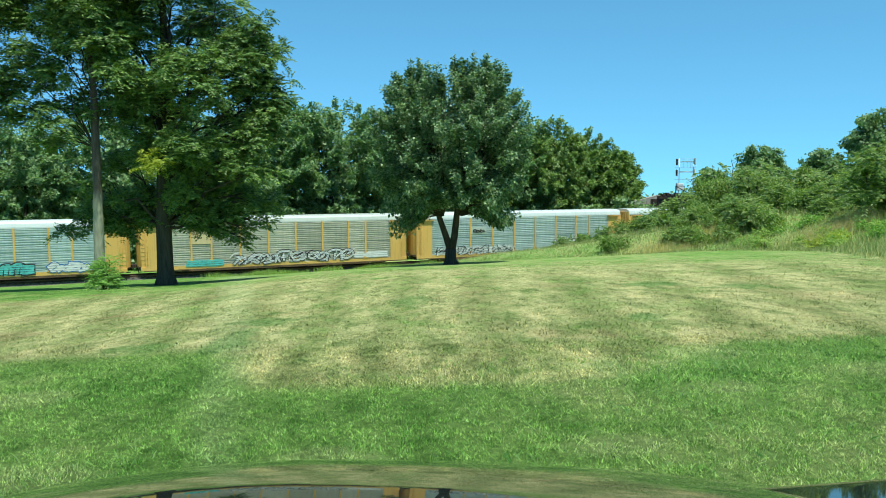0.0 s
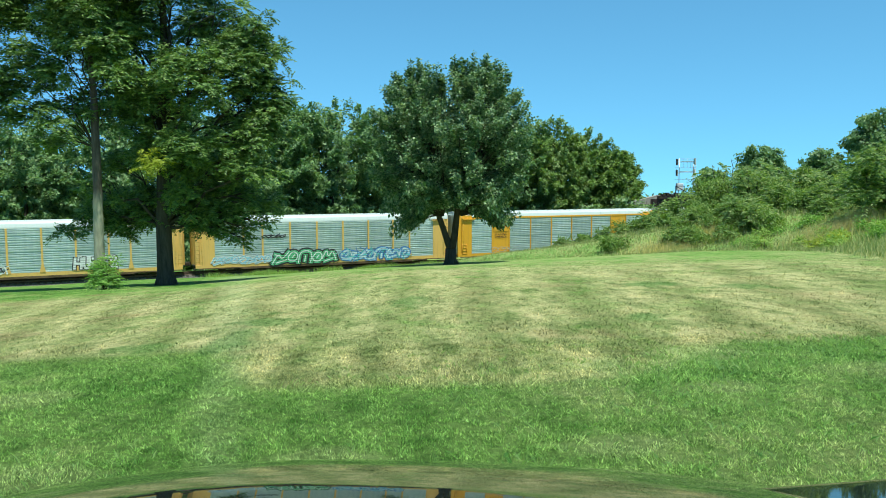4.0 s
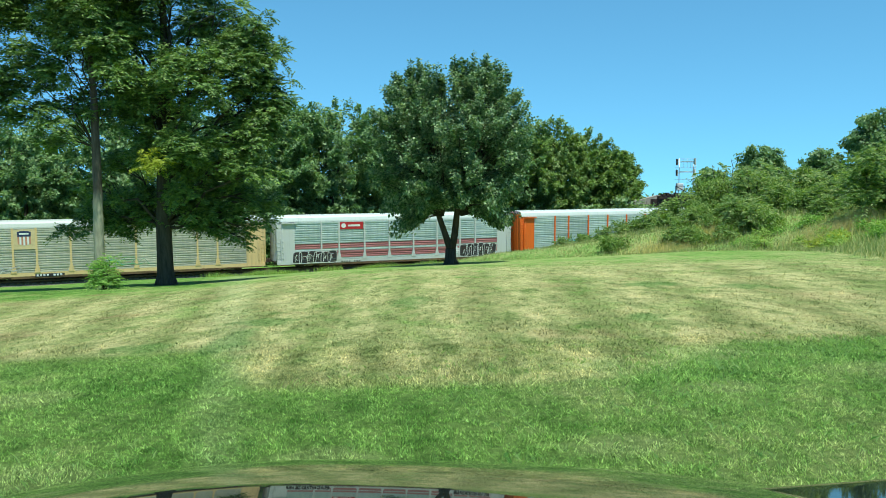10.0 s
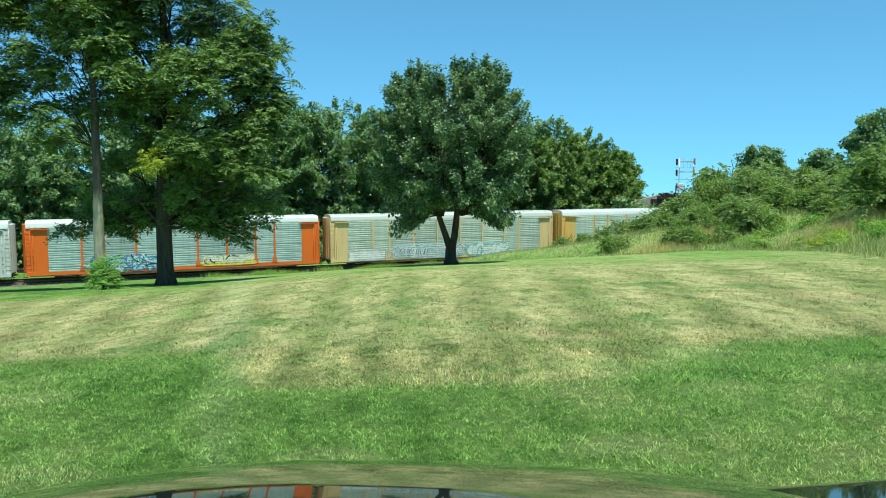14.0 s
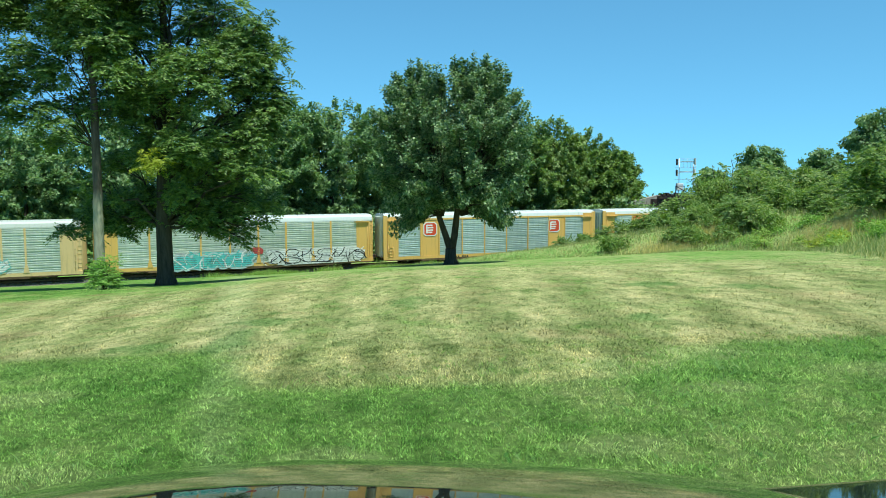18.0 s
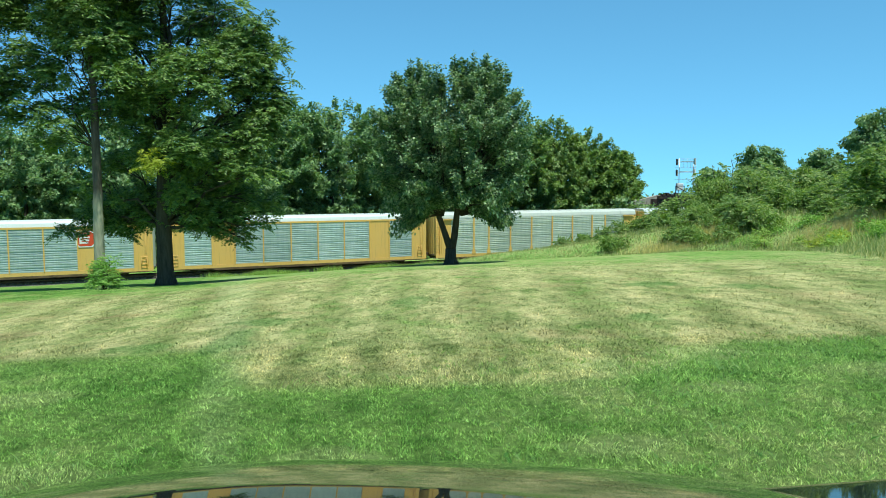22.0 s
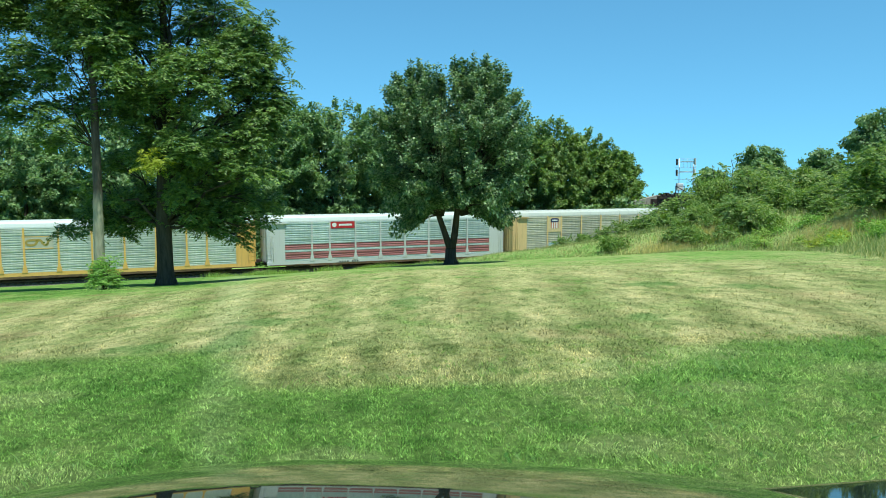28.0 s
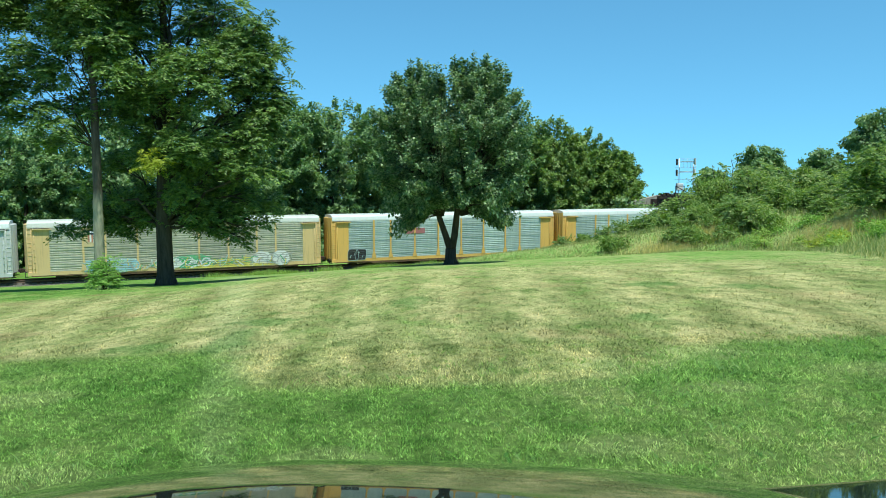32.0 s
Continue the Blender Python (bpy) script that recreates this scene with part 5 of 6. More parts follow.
# slender tree with a bare pale trunk
SX, SY = -16.85, 37.5
slim = thing("walnut_tree", None, None, "slender tree with a bare pale grey trunk and thin open crown", "tree")
slim.location = (SX, SY, gz(SX, SY) - 0.1)
tp = [(0, 0, -0.1), (-0.02, 0, 0.3), (-0.02, 0, 2), (0, 0, 4.4), (0.02, 0, 4.6), (0.02, 0, 7), (0.02, 0, 9.5), (-0.1, 0, 12), (-0.3, 0, 14.5)]
tr = [0.34, 0.27, 0.25, 0.235, 0.22, 0.2, 0.16, 0.1, 0.04]
part("trunk", tube(tp, tr, 12), BARK_PALE, slim, "trunk pale grey below, shade painted above")
S_LOBES = [(-4.4, 0, 12.4, 1.7), (-3.2, 0, 10.4, 1.15), (-4.2, .3, 9.0, 1.2), (-4.5, .2, 7.8, .9), (-1.8, 0, 12.4, 1.5), (-.7, 0, 13.8, 1.8), (.9, 0, 11.7, 1.5), (1.7, -.3, 10.2, 1.25), (-.8, .2, 8.9, .85),
           (-3.2, 0, 14.4, 1.8), (-5.2, 0, 14, 1.8), (1.4, 0, 14.2, 1.7), (-2.2, 0, 7.1, .5), (-6.7, 0, 11, 1.8), (-6.8, 0, 9.2, 1.4), (0, 1, 16, 2.0), (-3, 1, 16.4, 2.0), (-1.9, 0, 10.2, 0.9), (0.6, 0.4, 9.4, 0.8), (-5.6, 0.2, 8.2, 1.0),
           (-3.0, 0, 8.7, 1.0), (-1.5, -.3, 7.7, .8), (-1.8, 0, 8.8, .6), (-3.4, 0, 7.0, .5), (-5.4, 0, 9.8, 1.2), (-2.4, 0, 11.2, 1.1)]
bm = bmesh.new()
grow_limbs(rng, bm, stem_points(rng, tp[5:], tr[5:]), S_LOBES, 0.06, 3)
part("branchwork", bm, BARK, slim)
v, f = rosettes(rng, clumped(rng, [(a, b, c, 1.2 * r) for a, b, c, r in S_LOBES], 9), 880, 10, 0.50, 5, 0.235, 0.3)
part("crown", mesh_np("crown", v, f), LEAF_WALNUT, slim, "thin open feathery crown")

# sapling at its foot
def shrub(name, x, y, h, w, n, label, category, leafmat, seed, ln=0.55, leaflet=0.16, pairs=6, group="", stems=5, kind="frond"):
    r = np.random.default_rng(seed)
    ob = thing(name, None, None, label, category, group)
    ob.location = (x, y, gz(x, y) - 0.05)
    bm, lobes = bmesh.new(), []
    for k in range(stems):
        a = 2 * math.pi * k / stems + r.random()
        rad = w * 0.5 * (0.25 + 0.6 * r.random())
        hh = h * (0.55 + 0.42 * r.random())
        top = (math.cos(a) * rad, math.sin(a) * rad, hh)
        pts = limb_path(r, (math.cos(a) * 0.05, math.sin(a) * 0.05, 0), top, 0.1, 4)
        r1 = 0.012 * h + 0.008
        add_tube(bm, pts, [r1, r1 * .8, r1 * .65, r1 * .45, r1 * .2], 5)
        lobes.append((top[0], top[1], hh * 0.86, h * 0.14 + w * 0.07))
        lobes.append((top[0] * 0.8, top[1] * 0.8, hh * 0.5, h * 0.17 + w * 0.1))
        lobes.append((top[0] * 1.1, top[1] * 1.1, hh * 0.22, h * 0.13 + w * 0.11))
    part("stemwork", bm, BARK, ob)
    if kind == "frond":
        v, f = rosettes(r, lobes, max(6, n // 8), 8, ln, pairs, leaflet, 0.35)
    else:
        v, f = broad_leaves(r, lobes, n // 2, 14 if leaflet < 0.35 else 24, 0.16 + 0.03 * h, leaflet, 0.3, leaflet > 0.25)
    v[:, 2] = np.maximum(v[:, 2], 0.02)
    part("foliage", mesh_np("foliage", v, f), leafmat, ob)
    return ob


shrub("sapling", -16.0, 36.0, 1.75, 0.95, 420, "small bright green sapling at a tree's foot", "sapling", LEAF_SAPLING, 3, ln=0.42, leaflet=0.15, pairs=5, stems=8)

# young maple in the middle of the lawn's far edge
MX, MY = 0.5, 50.0
maple = thing("maple_tree", None, None, "round-crowned maple with a forked dark trunk on the lawn", "tree")
maple.location = (MX, MY, gz(MX, MY) - 0.1)
forkL = [(-0.02, 0, 1.0), (-0.3, 0, 1.9), (-0.75, 0, 3.2), (-1.2, 0.2, 5.0), (-1.8, 0.2, 8.5), (-2.2, 0, 11.2)]
forkR = [(0.05, 0, 1.0), (0.25, 0, 2.0), (0.4, 0, 3.4), (0.8, -0.2, 5.4), (1.3, -0.2, 8.6), (1.6, 0, 11.6)]
bm = tube([(0, 0, -0.2), (0, 0, 0.2), (0, 0, 1.15)], [0.50, 0.40, 0.35], 12)
add_tube(bm, forkL, [0.24, 0.21, 0.18, 0.15, 0.09, 0.03], 9)
add_tube(bm, forkR, [0.26, 0.23, 0.20, 0.16, 0.09, 0.03], 9)
for k in range(5):
    a = k * 1.26
    add_tube(bm, [(math.cos(a) * 0.3, math.sin(a) * 0.3, 0.35), (math.cos(a) * 0.62, math.sin(a) * 0.62, -0.1)], [0.14, 0.08], 6)
part("trunk", bm, BARK, maple, "dark forked trunk")
rng = np.random.default_rng(23)
# fan of boughs: low ones arch outwards and hang, upper ones stand up as leading shoots
tips = bough_ends(rng, 230, [3.1, 4.0, 5.0, 7.0, 9.0, 10.2, 11.2, 12.0], [2.9, 3.8, 4.4, 4.75, 4.6, 4.2, 3.5, 2.4], 0.95, 0.07)
core = bough_ends(rng, 90, [3.6, 5.0, 7.0, 9.0, 11.0, 12.0], [2.4, 3.2, 3.4, 3.2, 2.6, 1.6], 0.95, 0.2)
lead = np.array([(-4.1, 0, 11.0), (-3.5, -.6, 11.9), (-2.5, .3, 12.6), (-1.9, -.5, 12.2), (-1.2, 0, 12.2), (0.2, .3, 12.6), (0.95, 0, 12.9), (1.6, -.4, 12.6), (2.3, .2, 12.7),
                 (2.9, -.3, 12.3), (3.5, 0, 12.1), (4.1, 0, 10.8), (-4.8, 0, 9.3), (-0.5, -1.6, 11.8), (1.2, -2.0, 11.6), (-2.4, -2.0, 11.2), (3.0, -1.8, 10.9)])
tips = np.concatenate([tips, core, np.repeat(lead, 4, 0) + rng.normal(size=(4 * len(lead), 3)) * np.array([0.16, 0.3, 0.22])])
low = np.array([(-3.0, -.8, 3.1), (-2.3, -1.2, 3.4), (-1.3, -1.6, 3.9), (0.4, -1.9, 4.0), (1.6, -1.5, 3.6), (2.6, -1.0, 3.2), (3.3, -.6, 3.1)])
tips = np.concatenate([np.repeat(low, 4, 0) + rng.normal(size=(4 * len(low), 3)) * 0.25, tips])
side = np.where(tips[:, 0] < -0.2, -1.0, 1.0)
zs0 = np.clip(tips[:, 2] * 0.55, 3.3, 7.5)
feet = np.stack([side * np.interp(zs0, [2.4, 5.0, 8.5], [0.4, 0.9, 1.5]) + 0.1, 0 * side, zs0], 1)
tips[-68:, 2] -= 0.25
bm = bmesh.new()
for a, b in zip(feet, tips):
    add_tube(bm, limb_path(rng, a, b, 0.06, 4), [0.055, 0.045, 0.034, 0.022, 0.008], 5)
part("branchwork", bm, BARK, maple)
v1, f1 = shoot_crown(rng, feet[:-68], tips[:-68], 12, 1.05, 26, 0.17, 0.62, t0=0.42, jitter=0.33)
v2, f2 = shoot_crown(rng, feet[-68:], tips[-68:], 14, 0.95, 26, 0.16, 1.2, t0=0.5, jitter=0.2)
v3, f3 = broad_leaves(rng, [(0, 0.3, 6.0, 2.2), (0, 0.3, 8.4, 2.4), (0, 0.2, 10.2, 1.7), (-2, 0.3, 6.5, 1.7), (2.2, 0.3, 6.5, 1.7)], 420, 16, 0.3, 0.24, 0.2)
v = np.concatenate([v1, v2, v3])
f3 = f3 + len(v1) + len(v2)
# the lowest sprays hang down
low = np.clip((5.0 - v[:, 2]) / 2.0, 0, 1.2)
v[:, 2] -= 0.5 * low * np.clip(np.abs(v[:, 0]) - 1.8, 0, 1.6)
part("crown", mesh_np("crown", v, np.concatenate([f1, f2 + len(v1), f3])), LEAF_MAPLE, maple, "dense dark green crown with pale undersides")


# woods behind the railway
def wood_tree(x, y, h, w, leafmat, seed, label, n=1000, billow=False):
    r = np.random.default_rng(seed)
    ob = thing("woodland_tree", None, None, label, "tree", "trees behind the railway")
    ob.location = (x, y, gz(x, y) - 0.1)
    tp = [(0, 0, -0.2), (0, 0, h * 0.2), (w * 0.03, 0, h * 0.5), (0, 0, h * 0.85)]
    bm = tube(tp, [h * 0.02, h * 0.017, h * 0.011, h * 0.003], 8)
    lobes = []
    for k in range(26):
        t = (k + 0.5) / 26
        z = h * (0.10 + 0.80 * t)
        env = w * 0.5 * (0.78 + 0.55 * t if t < 0.4 else math.sqrt(max(0.0, 1 - ((t - 0.4) / 0.66) ** 2)))
        a = k * 2.4 + r.random()
        rr = w * (0.13 + 0.06 * r.random())
        rad = max(0.0, env - rr * 0.7) * r.uniform(0.8, 1.05)
        lobes.append((math.cos(a) * rad, math.sin(a) * rad, z, rr))
    lobes += [(r.normal() * w * 0.12, 0, h * 0.92, h * 0.06), (0, 0, h * 0.55, w * 0.3), (0, 0, h * 0.3, w * 0.32)]
    grow_limbs(r, bm, stem_points(r, tp[1:], [h * .017, h * .011, h * .004]), lobes, h * 0.006, 1)
    part("trunk", bm, BARK, ob)
    zs = [h * q for q in (0.10, 0.22, 0.45, 0.62, 0.78, 0.90, 0.97)]
    rs = [w * q for q in (0.38, 0.46, 0.50, 0.48, 0.41, 0.31, 0.19)]
    tips = bough_ends(r, max(60, n // 5), zs, rs, 1.0, 0.09)
    feet = tips * np.array([0.25, 0.25, 0.62]) + np.array([0, 0, h * 0.04])
    if billow:
        v, f = broad_leaves(r, clumped(r, lobes, 5, 0.35, 0.6), n, 26, 0.26, 0.36, 0.3, True)
    else:
        v, f = shoot_crown(r, feet, tips, 11, 0.055 * h, 17, 0.30, 0.45, True, 0.5, 0.42)
    v2, f2 = broad_leaves(r, [(0, 0, h * q, w * k) for q, k in ((0.22, 0.30), (0.38, 0.34), (0.54, 0.32), (0.68, 0.25), (0.80, 0.19), (0.88, 0.13))], 130, 24, 0.5, 0.5, 0.4, True)
    caps = [(math.cos(q * 2.4) * w * 0.25 * (1 - q / 14), math.sin(q * 2.4) * w * 0.25 * (1 - q / 14), h * (0.62 + 0.024 * q), w * (0.2 - 0.004 * q)) for q in range(12)]
    v3, f3 = broad_leaves(r, caps, 20 + n // 12, 20, 0.3, 0.32, 0.6, True)
    v, f = np.concatenate([v, v2, v3]), np.concatenate([f, f2 + len(v), f3 + len(v) + len(v2)])
    part("crown", mesh_np("crown", v, f), leafmat, ob)
    return ob


LAB_DARK = "tall dark green woodland tree behind the railway"
LAB_WARM = "rounded sunlit green tree behind the railway"
WOODS = [(-74, 82, 17, 13), (-64, 80, 15, 11), (-55, 84, 15.5, 11), (-47, 86, 15.5, 10), (-39, 90, 17, 11), (-30, 94, 19, 12), (-21.5, 95, 19.6, 11), (-14.4, 98, 19.8, 10.5), (-6, 103, 17.5, 10), (1.5, 106, 17, 10), (8, 108, 18, 9.5)]
for i, (x, y, h, w) in enumerate(WOODS):
    # far-left trees: sunlight and haze painted in with the paler leaf colour
    sunny = i < 3
    wood_tree(x, y, h, w * 1.45, LEAF_WOOD_WARM if sunny else LEAF_WOOD, 40 + i, LAB_WARM if sunny else LAB_DARK, 300 if x < -50 else 1150 if -22 < x < -10 else 800)
for i, (x, y, h, w) in enumerate([(14, 110, 18.3, 10), (19.5, 113, 17.0, 9), (23.8, 115, 14.8, 7.2), (27.4, 122, 14.2, 6.0)]):
    wood_tree(x, y, h, w * 1.35, LEAF_WOOD_WARM, 60 + i, LAB_WARM)
# a second, looser row fills the depth of the wood
for i in range(9):
    wood_tree(-80 + i * 11.5, 100 + i * 3.6, 16.5 + (i % 3), 12, LEAF_WOOD, 80 + i, LAB_DARK, 250)
# far trees beyond the bank
for i, (x, y, h, w) in enumerate([(50.5, 122, 15.4, 10.5), (61.0, 125, 15.0, 10), (67.5, 120, 20.8, 13), (76, 122, 20, 10), (44, 126, 12, 7)]):
    wood_tree(x, y, h, w, LEAF_WOOD, 95 + i, "dark green tree beyond the overgrown bank", 1500 if h > 19 else 900, True)
for i, (x, y, h, w) in enumerate([(50, 50, 15, 9), (57, 38, 17, 9), (66, 60, 18, 10), (50, 28, 15, 9)]):
    wood_tree(x, y, h, w, LEAF_WOOD, 105 + i, "dark green tree on the overgrown bank", 300)

# shrubs at the wood's edge, close behind the train
for i in range(16):
    q = -66 + i * 6.6
    p = on_track(q, 0, 7.5 + (i % 3))
    shrub("edge_shrub", p[0], p[1], 5.0 + (i % 4) * 0.7, 6.5, 420, "dense dark green shrub behind the track", "shrub", LEAF_WOOD, 120 + i, group="shrubs behind the track", leaflet=0.36, kind="broad")


# the overgrown bank: shrubs with feathery leaves
BANK = [(12.3, 78, 0.8, 1.2), (14.4, 78, 1.0, 1.7), (16.4, 78, 0.8, 1.5), (18.6, 78, 1.5, 2.6), (20.4, 78, 1.8, 3.0), (21.6, 76, 2.2, 3.3), (23.8, 76, 3.0, 3.5),
        (26.7, 78, 5.0, 4.0), (29.6, 80, 7.2, 4.2), (32.2, 79, 6.4, 4.4), (34.6, 80, 4.8, 4.4), (29.1, 72, 5.2, 4.2), (30.0, 68, 2.9, 4.0), (30.3, 64, 2.4, 4.0), (30.7, 60, 2.0, 3.8), (25.3, 66, 2.2, 3.8),
        (23.5, 70, 2.1, 3.5), (25.4, 61, 1.3, 3.2), (34.9, 66, 4.3, 4.2), (35.2, 62, 4.6, 4.2), (37.1, 76, 5.0, 4.6), (34.8, 77, 4.9, 4.4), (39.5, 64, 4.2, 4.0),
        (33.0, 71, 4.8, 4.0), (38.0, 69, 4.4, 4.4), (27.2, 71, 2.8, 3.6), (21.0, 72, 1.2, 2.6), (37.5, 58, 2.4, 3.4), (41.0, 73, 5.0, 4.4), (36, 61, 3.2, 4.0)]
for i, (x, y, h, w) in enumerate(BANK):
    if i % 3 == 1:
        shrub("bank_shrub", x, y, h, w, int(150 + 60 * h * w), "leafy green shrub on the overgrown bank", "shrub", LEAF_BUSH, 200 + i, group="shrubs on the bank", leaflet=0.2, kind="broad", stems=7)
    else:
        shrub("sumac_shrub", x, y, h, w, int(70 + 22 * h * w), "feathery green sumac shrub on the overgrown bank", "shrub", LEAF_FERN, 200 + i, 1.0, 0.33, 7, "shrubs on the bank", 7)

shrub("sumac_shrub", 29.5, 51, 5.2, 4.4, 760, "tall feathery sumac with long arching leaves", "shrub", LEAF_FERN, 291, 1.1, 0.30, 9, "shrubs on the bank", 10)
shrub("sumac_shrub", 31.4, 62, 2.9, 3.6, 300, "spreading feathery sumac with long arching leaves", "shrub", LEAF_FERN, 292, 1.1, 0.30, 9, "shrubs on the bank", 8)
shrub("sumac_shrub", 24.0, 63, 2.1, 2.8, 260, "dark feathery sumac at the edge of tall grass", "shrub", LEAF_FERN, 293, 0.9, 0.26, 8, "shrubs on the bank", 8)

r2 = random.Random(8)
for i in range(30):
    y = r2.uniform(57, 75)
    x = float(bank_edge(y)) + 4.0 + 10 * r2.random()
    h = r2.uniform(0.8, 1.7)
    if x / y > 0.6 or x / y < 0.215 or off_track(x, y) < 4:
        continue
    if i % 2:
        shrub("bank_shrub", x, y, h, h * 1.7, int(110 + 60 * h * h), "low leafy shrub among tall grass", "shrub", LEAF_BUSH, 300 + i, group="shrubs on the bank", leaflet=0.17, kind="broad", stems=6)
    else:
        shrub("sumac_shrub", x, y, h, h * 1.6, int(70 + 40 * h * h), "low feathery sumac among tall grass", "shrub", LEAF_FERN, 300 + i, 0.6, 0.22, 7, "shrubs on the bank", 6)
for i in range(26):
    y = r2.uniform(43, 58)
    x = float(bank_edge(y)) + 0.8 + 8.5 * r2.random()
    h = r2.uniform(0.45, 0.95)
    if x / y > 0.6:
        continue
    if i % 3:
        shrub("bank_shrub", x, y, h, h * 1.9, int(70 + 80 * h), "low leafy green bush among tall grass", "shrub", LEAF_SAPLING, 400 + i, group="low bushes on the bank", leaflet=0.13, kind="broad", stems=6)
    else:
        shrub("goldenrod_clump", x, y, h, h * 1.4, int(60 + 40 * h), "yellow-green weed clump among tall grass", "weed", WEED, 400 + i, 0.4, 0.14, 6, "weed clumps on the bank", 6)
for x, y, h in ((21.6, 44.5, 0.8), (23.0, 45.5, 0.9), (24.5, 47.0, 0.8)):
    shrub("pale_weed", x, y, h, 1.5, 40, "pale yellow-green weed on the bank", "weed", LEAF_LIGHT, int(x * 10), 0.5, 0.16, 5, "pale weeds on the bank", 4)

# ---- grasses ----
def blades(rng, x, y, h, w, lean=0.45, bent=False):
    """Single bent blades standing on the ground."""
    n = len(x)
    z = ground_z(x, y)
    a = rng.random(n) * 2 * math.pi
    la, le = rng.random(n) * 2 * math.pi, lean * rng.random(n) * h
    dx, dy = np.cos(a) * w / 2, np.sin(a) * w / 2
    foot = np.stack([x, y, z - 0.01], 1)
    side = np.stack([dx, dy, np.zeros(n)], 1)
    mid = foot + np.stack([np.cos(la) * le * 0.35, np.sin(la) * le * 0.35, h * 0.6], 1)
    tip = foot + np.stack([np.cos(la) * le, np.sin(la) * le, h], 1)
    if not bent:
        return np.stack([foot - side, foot + side, tip], 1).reshape(-1, 3), np.arange(n * 3).reshape(n, 3)
    v = np.stack([foot - side, foot + side, mid + side * 0.8, tip], 1).reshape(-1, 3)
    return v, np.arange(n * 4).reshape(n, 4)


rng = np.random.default_rng(5)


def scatter(n, y0, y1, half=0.66, power=1.0):
    y = y0 + (y1 - y0) * rng.random(n) ** power
    return (rng.random(n) * 2 - 1) * (half * y + 0.6), y


def value_noise(x, y, scale, seed):
    """Smooth random values from 0 to 1 over the plane."""
    g = np.random.default_rng(seed).random((256, 256))
    u, w = x * scale + 1000.0, y * scale + 1000.0
    i, j = np.floor(u).astype(int), np.floor(w).astype(int)
    a, c = smooth01(u - i), smooth01(w - j)
    i, j, k, q = i % 256, j % 256, (i + 1) % 256, (j + 1) % 256
    return (g[i, j] * (1 - a) + g[k, j] * a) * (1 - c) + (g[i, q] * (1 - a) + g[k, q] * a) * c


# tussocky close grass: blades crowd together and lean every way
x, y = scatter(540000, 2.3, 9.2, 0.62, 0.95)
tus = 0.6 * value_noise(x, y, 9.0, 1) + 0.4 * value_noise(x, y, 23.0, 2)
keep = rng.random(len(x)) < np.clip((tus - 0.12) * 2.6, 0.45, 1)
x, y, tus = x[keep], y[keep], tus[keep]
v, f = blades(rng, x, y, (0.012 + 0.022 * rng.random(len(x)) ** 1.3) * (0.35 + 1.2 * tus), 0.0055 + 0.005 * rng.random(len(x)), 1.5)
thing("lawn_grass", mesh_np("lawn_grass", v, f), BLADE, "short mown green grass blades close by", "grass", kind="stuff")
tx, ty = scatter(58000, 6.5, 38.0, 0.64, 1.25)
tus = 0.55 * value_noise(tx, ty, 3.0, 3) + 0.45 * value_noise(tx, ty, 1.0, 4)
x, y = np.repeat(tx, 4) + rng.normal(size=4 * len(tx)) * 0.035, np.repeat(ty, 4) + rng.normal(size=4 * len(tx)) * 0.035
v, f = blades(rng, x, y, np.repeat((0.015 + 0.035 * rng.random(len(tx)) ** 1.5) * (0.5 + tus), 4) * (0.6 + 0.6 * rng.random(len(x))), 0.009 + 0.010 * rng.random(len(x)), 1.7)
thing("lawn_grass", mesh_np("lawn_grass", v, f), BLADE, "short half-dry mown grass blades", "grass", kind="stuff")
# taller tufts the mower missed
tx, ty = scatter(260, 2.8, 8.8)
tx = np.where(rng.random(260) < 0.5, np.abs(tx), tx)
x, y = np.repeat(tx, 16) + rng.normal(size=4160) * 0.07, np.repeat(ty, 16) + rng.normal(size=4160) * 0.07
v, f = blades(rng, x, y, 0.02 + 0.045 * rng.random(len(x)), 0.003 + 0.003 * rng.random(len(x)), 1.5, True)
thing("grass_tuft", mesh_np("grass_tuft", v, f), TUFT, "longer pale green tufts in the lawn", "grass", kind="stuff")
# broad-bladed coarse grass along the edge of the lush strip
cx, cy = 1.6 + 3.6 * rng.random(70), np.zeros(70)
cy = 6.6 + (cx - 1.6) * 0.55 + rng.normal(size=70) * 0.55
x, y = np.repeat(cx, 12) + rng.normal(size=840) * 0.09, np.repeat(cy, 12) + rng.normal(size=840) * 0.09
v, f = blades(rng, x, y, 0.03 + 0.05 * rng.random(840), 0.005 + 0.004 * rng.random(840), 1.5, True)
thing("coarse_grass", mesh_np("coarse_grass", v, f), TUFT, "coarse broad-bladed grass clumps in the lawn", "grass", kind="stuff")
# tall grass on the bank
n = 260000
x, y = rng.random(n) * 62 - 4, 18 + rng.random(n) * 66
e, d = x - bank_edge(y), off_track(x, y)
dens = np.where(e < 1.5, 1.0, 0.6)
keep = (e > -0.3 - 0.8 * rng.random(n)) & (d > 2.2) & (x / y < 0.75) & (rng.random(n) < dens)
x, y, e = x[keep], y[keep], e[keep]
clump = 0.55 + 0.45 * np.sin(x * 0.9 + 2 * np.sin(y * 0.5)) * np.sin(y * 0.8 + np.sin(x * 0.6))
v, f = blades(rng, x, y, (0.2 + 0.6 * rng.random(len(x))) * (0.45 + 0.55 * np.clip(clump, 0, 1)) * np.clip(0.4 + e * 0.4, 0.4, 1.1) * np.clip((x - 3) / 15, 0.4, 1), 0.025 + 0.03 * rng.random(len(x)), 0.8)
